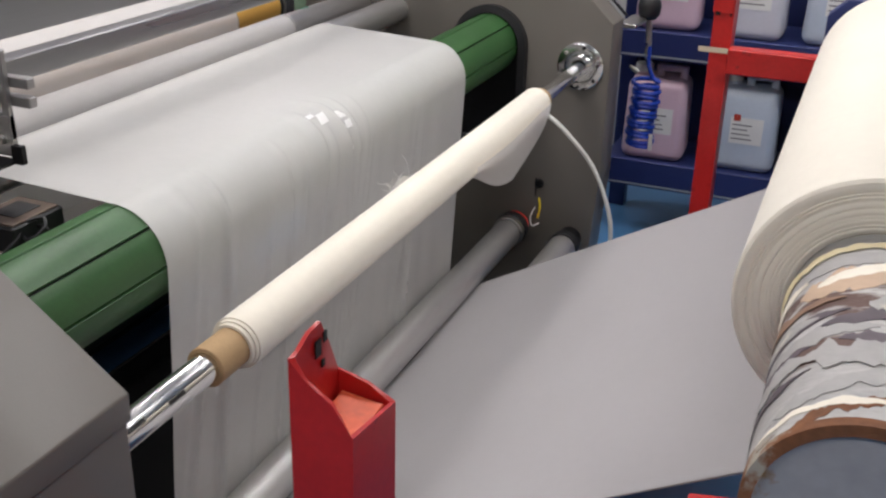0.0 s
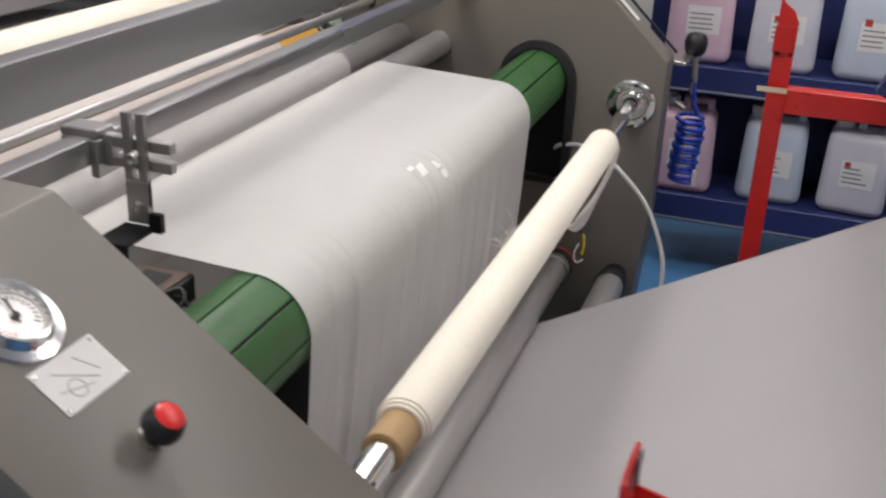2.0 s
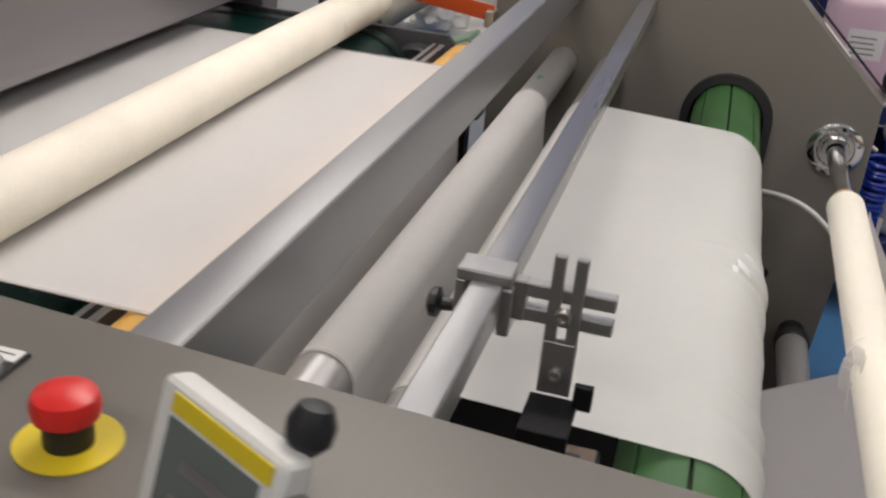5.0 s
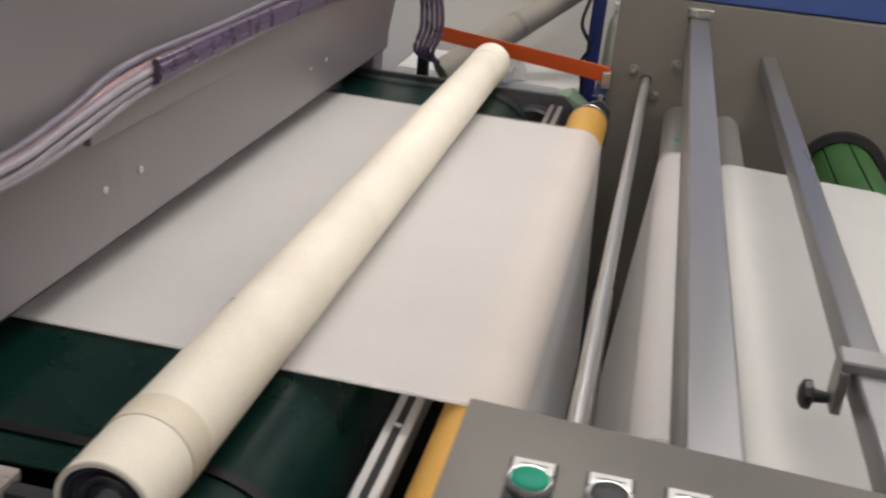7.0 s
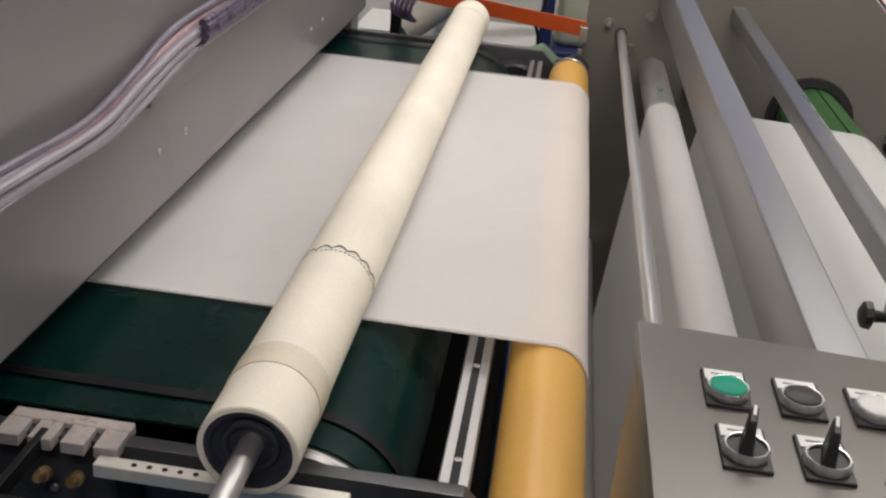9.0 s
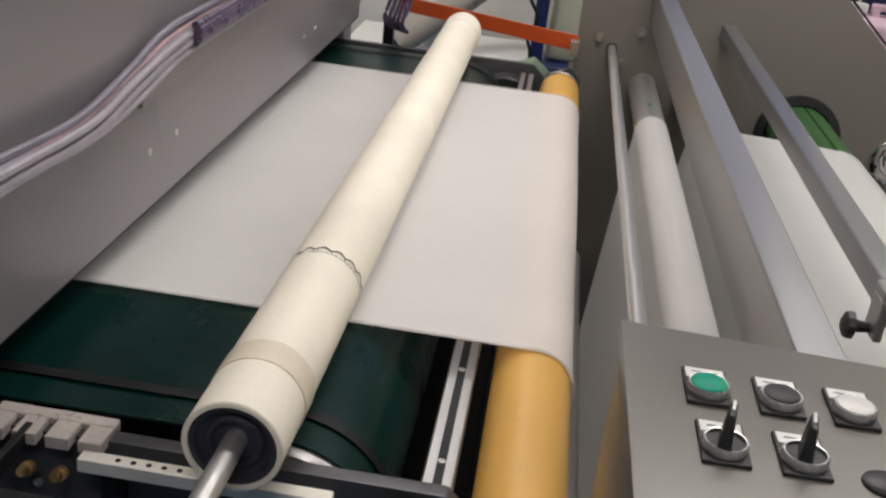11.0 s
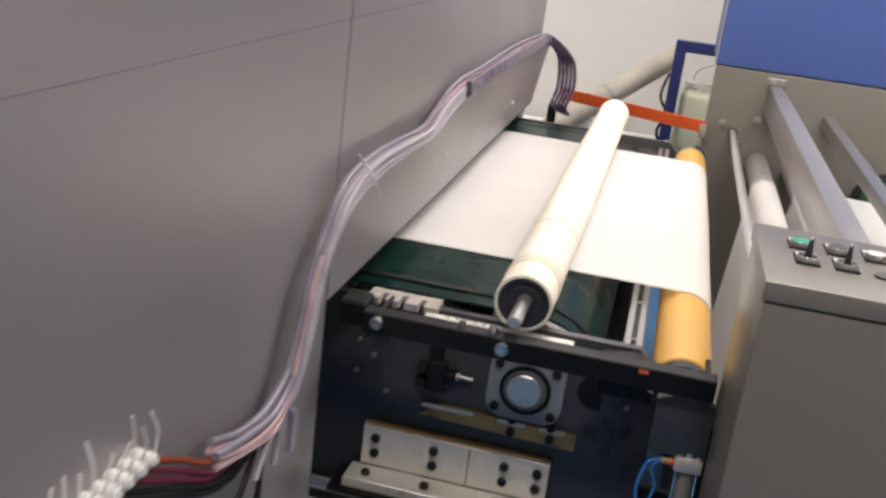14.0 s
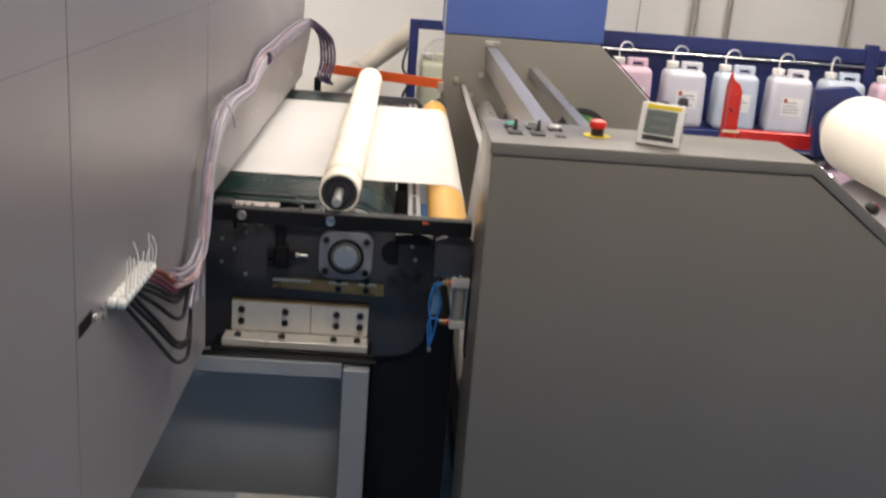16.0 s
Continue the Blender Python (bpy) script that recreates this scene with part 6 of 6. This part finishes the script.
    part("cap", lathe([(0, 0), (0.031, 0), (0.031, 0.022), (0.028, 0.026), (0, 0.026)], 20, None, Matrix.Translation((-0.062, 0, 0.296))), M_WHITEPL, c)
    part("feed_tube", sweep([(-0.062, 0, 0.32), (-0.05, 0, 0.37), (0.0, 0.0, 0.40), (0.05, 0.02, 0.39)], 0.004, 7), M_WHITEPL, c)
    d = thing("wall_cable", "dark cable hanging by the white wall", "cable")
    part("cable", sweep([(-1.02, 3.54, 0.98), (-1.04, 3.5, 0.88), (-1.0, 3.5, 0.80), (-1.03, 3.52, 0.72), (-1.01, 3.54, 0.6), (-1.01, 3.56, 0.1)], 0.007), M_RUBBER, d)


def wall_conduits():
    for x, r in ((0.62, 0.02), (0.82, 0.016), (1.52, 0.018), (1.85, 0.02), (2.05, 0.02)):
        c = thing("conduit", "grey vertical conduit pipe fixed to the wall", "pipe", (x, 3.965, 0), "wall conduits")
        part("pipe", lathe([(0, 0), (r, 0), (r, CEILING), (0, CEILING)], 20), M_DUCT, c)
        part("clip", box(-r - 0.008, r + 0.008, -r - 0.004, 0.03, 1.6, 1.625, 0.002), M_ZINC, c)
    s = thing("socket_box", "small grey wall socket box with hanging cable", "socket", (0.35, 3.94, 1.50))
    part("box", box(-0.05, 0.05, 0, 0.058, -0.06, 0.06, 0.006), M_WHITEPL, s)
    part("plug", box(-0.02, 0.02, -0.04, 0.0, -0.02, 0.03, 0.005), M_BLUEHOSE, s)
    part("cable", sweep([(0, -0.03, -0.02), (-0.03, -0.03, -0.10), (-0.05, 0.02, -0.2), (-0.05, 0.04, -0.45)], 0.004), M_DUCT, s)


# ---------------------------------------------------------------- small things
def air_gun():
    t = thing("coiled_air_hose", "coiled bright blue air hose hanging beside the far plate", "air hose", (0.165, 2.535, 0.79))
    pts = []
    n = 13
    for i in range(n * 10):
        a = 2 * math.pi * i / 10
        pts.append(((0.036 + 0.003 * math.sin(i * 0.37)) * math.cos(a) + 0.004 * math.sin(i * 0.05), 0.036 * math.sin(a), -0.10 - 0.0150 * i / 10 + 0.003 * math.sin(a * 0.5)))
    b = bmesh.new()
    sweep([(0.0, 0, 0.0), (0.004, -0.006, -0.05), (0.02, 0, -0.09)] + pts + [(0.02, 0.0, -0.30), (0.035, -0.01, -0.285)], 0.0064, 7, b)
    part("coil", b, M_BLUEHOSE, t)
    part("chain", sweep([(0, 0, 0.01), (-0.008, 0, -0.02), (0.006, 0.0, -0.05)], 0.006), M_ZINC, t, "metal chain link")
    part("nozzle", lathe([(0, 0), (0.007, 0), (0.007, 0.02), (0.004, 0.03), (0, 0.03)], 14, None, Matrix.Translation((-0.02, -0.03, -0.07)) @ Matrix.Rotation(radians(-60), 4, "Y")), M_ZINC, t)
    part("strap", box(0.03, 0.042, -0.03, -0.026, -0.30, -0.25, 0.001), M_WHITEPL, t, "white strap end")


def white_cable():
    t = thing("white_cable", "white cable arching from the far slot down to the floor", "cable")
    part("cable", sweep([(-0.19, 2.345, 0.585), (-0.17, 2.33, 0.615), (-0.10, 2.29, 0.635), (-0.03, 2.22, 0.642), (0.035, 2.2, 0.604), (0.112, 2.2, 0.52), (0.165, 2.2, 0.40), (0.178, 2.2, 0.30), (0.17, 2.2, 0.15), (0.15, 2.2, 0.008)], 0.006, 10), M_WHITEPL, t)


def switch_box():
    t = thing("limit_switch", "small black switch with yellow and white wires on the far plate", "switch", (-0.075, 2.352, 0.385))
    part("body", box(-0.018, 0.018, -0.02, 0.022, -0.03, 0.035, 0.004), M_RUBBER, t)
    part("collar", rod_y(0.0, 0.018, 0.013, -0.034, -0.02, 20, 0.002), M_BLACK, t)
    part("yellow_wire", sweep([(0.0, -0.02, -0.03), (0.006, -0.025, -0.06), (0.002, -0.03, -0.09)], 0.0035), M_YELLOW, t)
    part("white_wire", sweep([(-0.01, -0.02, -0.06), (-0.02, -0.03, -0.09), (-0.012, -0.035, -0.115), (0.008, -0.03, -0.105)], 0.0022), M_WHITEPL, t)
    part("whip", sweep([(-0.05, -0.02, 0.07), (-0.055, -0.03, 0.11), (-0.075, -0.03, 0.15)], 0.0015), M_ZINC, t)


def thermometer():
    t = thing("digital_thermometer", "white and yellow digital display leaning on the cabinet top", "display", (-0.488, 0.075, TOP))
    t.rotation_euler = (radians(-16), radians(0), radians(-28))
    part("case", box(-0.047, 0.047, -0.009, 0.009, 0.0, 0.092, 0.006, 3), M_WHITEPL, t)
    part("yellow_top", box(-0.034, 0.040, -0.0102, -0.0088, 0.078, 0.088, 0.0005), M_YELLOW, t, "yellow band")
    sc = part("screen", box(-0.034, 0.034, -0.0102, -0.0088, 0.024, 0.076, 0.0005), M_LCD, t, "grey display")
    for z, wd in ((0.055, 0.036), (0.036, 0.042)):
        part("printed_bar", box(-wd / 2, wd / 2, -0.0106, -0.0102, z, z + 0.006, 0), M_INK, sc)
    part("keypad", box(-0.034, 0.034, -0.0102, -0.0088, 0.010, 0.021, 0.0005), M_RUBBER, t, "dark key strip")
    for i in range(8):
        part("vent_rib", box(0.0472, 0.049, -0.007, 0.005, 0.018 + 0.008 * i, 0.021 + 0.008 * i, 0), M_DUCT, t)
    part("probe_ball", lathe([(0, 0.014), (0.008, 0.011), (0.0115, 0.003), (0.011, -0.005), (0.006, -0.011), (0, -0.013)], 22, None, Matrix.Translation((0.034, 0.012, 0.100))), M_RUBBER, t, "black round probe")
    part("rest", box(-0.03, 0.03, 0.009, 0.05, 0.0, 0.006, 0.002), M_RUBBER, t)


room()
ceiling_lamps()
near_cabinet()
far_cabinet()
blue_cabinet()
roller_shade_tray()
rollers()
GREEN = green_roller()
crossbars()
sensor_bracket()
cloths()
thin_roll()
ROLL = big_roll()
red_stand()
printer()
bed_frame()
lower_cabinet()
cylinder_unit()
TUBE = tube()
gantry()
cable_loom()
terminal_row()
far_strip()
leaning_pole()
bags()
shelf_and_cans()
wall_conduits()
air_gun()
white_cable()
switch_box()
thermometer()


def motions():
    # the belt advances in steps: the tube on it and the big roll turn with it
    tube_rows = ((0, 0), (8.02, 0), (8.15, 28), (8.42, 132), (8.52, 140), (9.9, 140), (10.25, 178), (16.0, 180))
    walk(TUBE, [(t, pose(TX, TY, TZ, 0, a, 0)) for t, a in tube_rows])
    roll_rows = ((0, 0), (0.5, 6), (1.0, 18), (1.6, 24), (8.0, 24), (8.5, 68), (10.0, 68), (10.3, 82), (16.0, 82))
    walk(ROLL, [(t, pose(RX, 0, RZ, 0, a, 0)) for t, a in roll_rows])


motions()
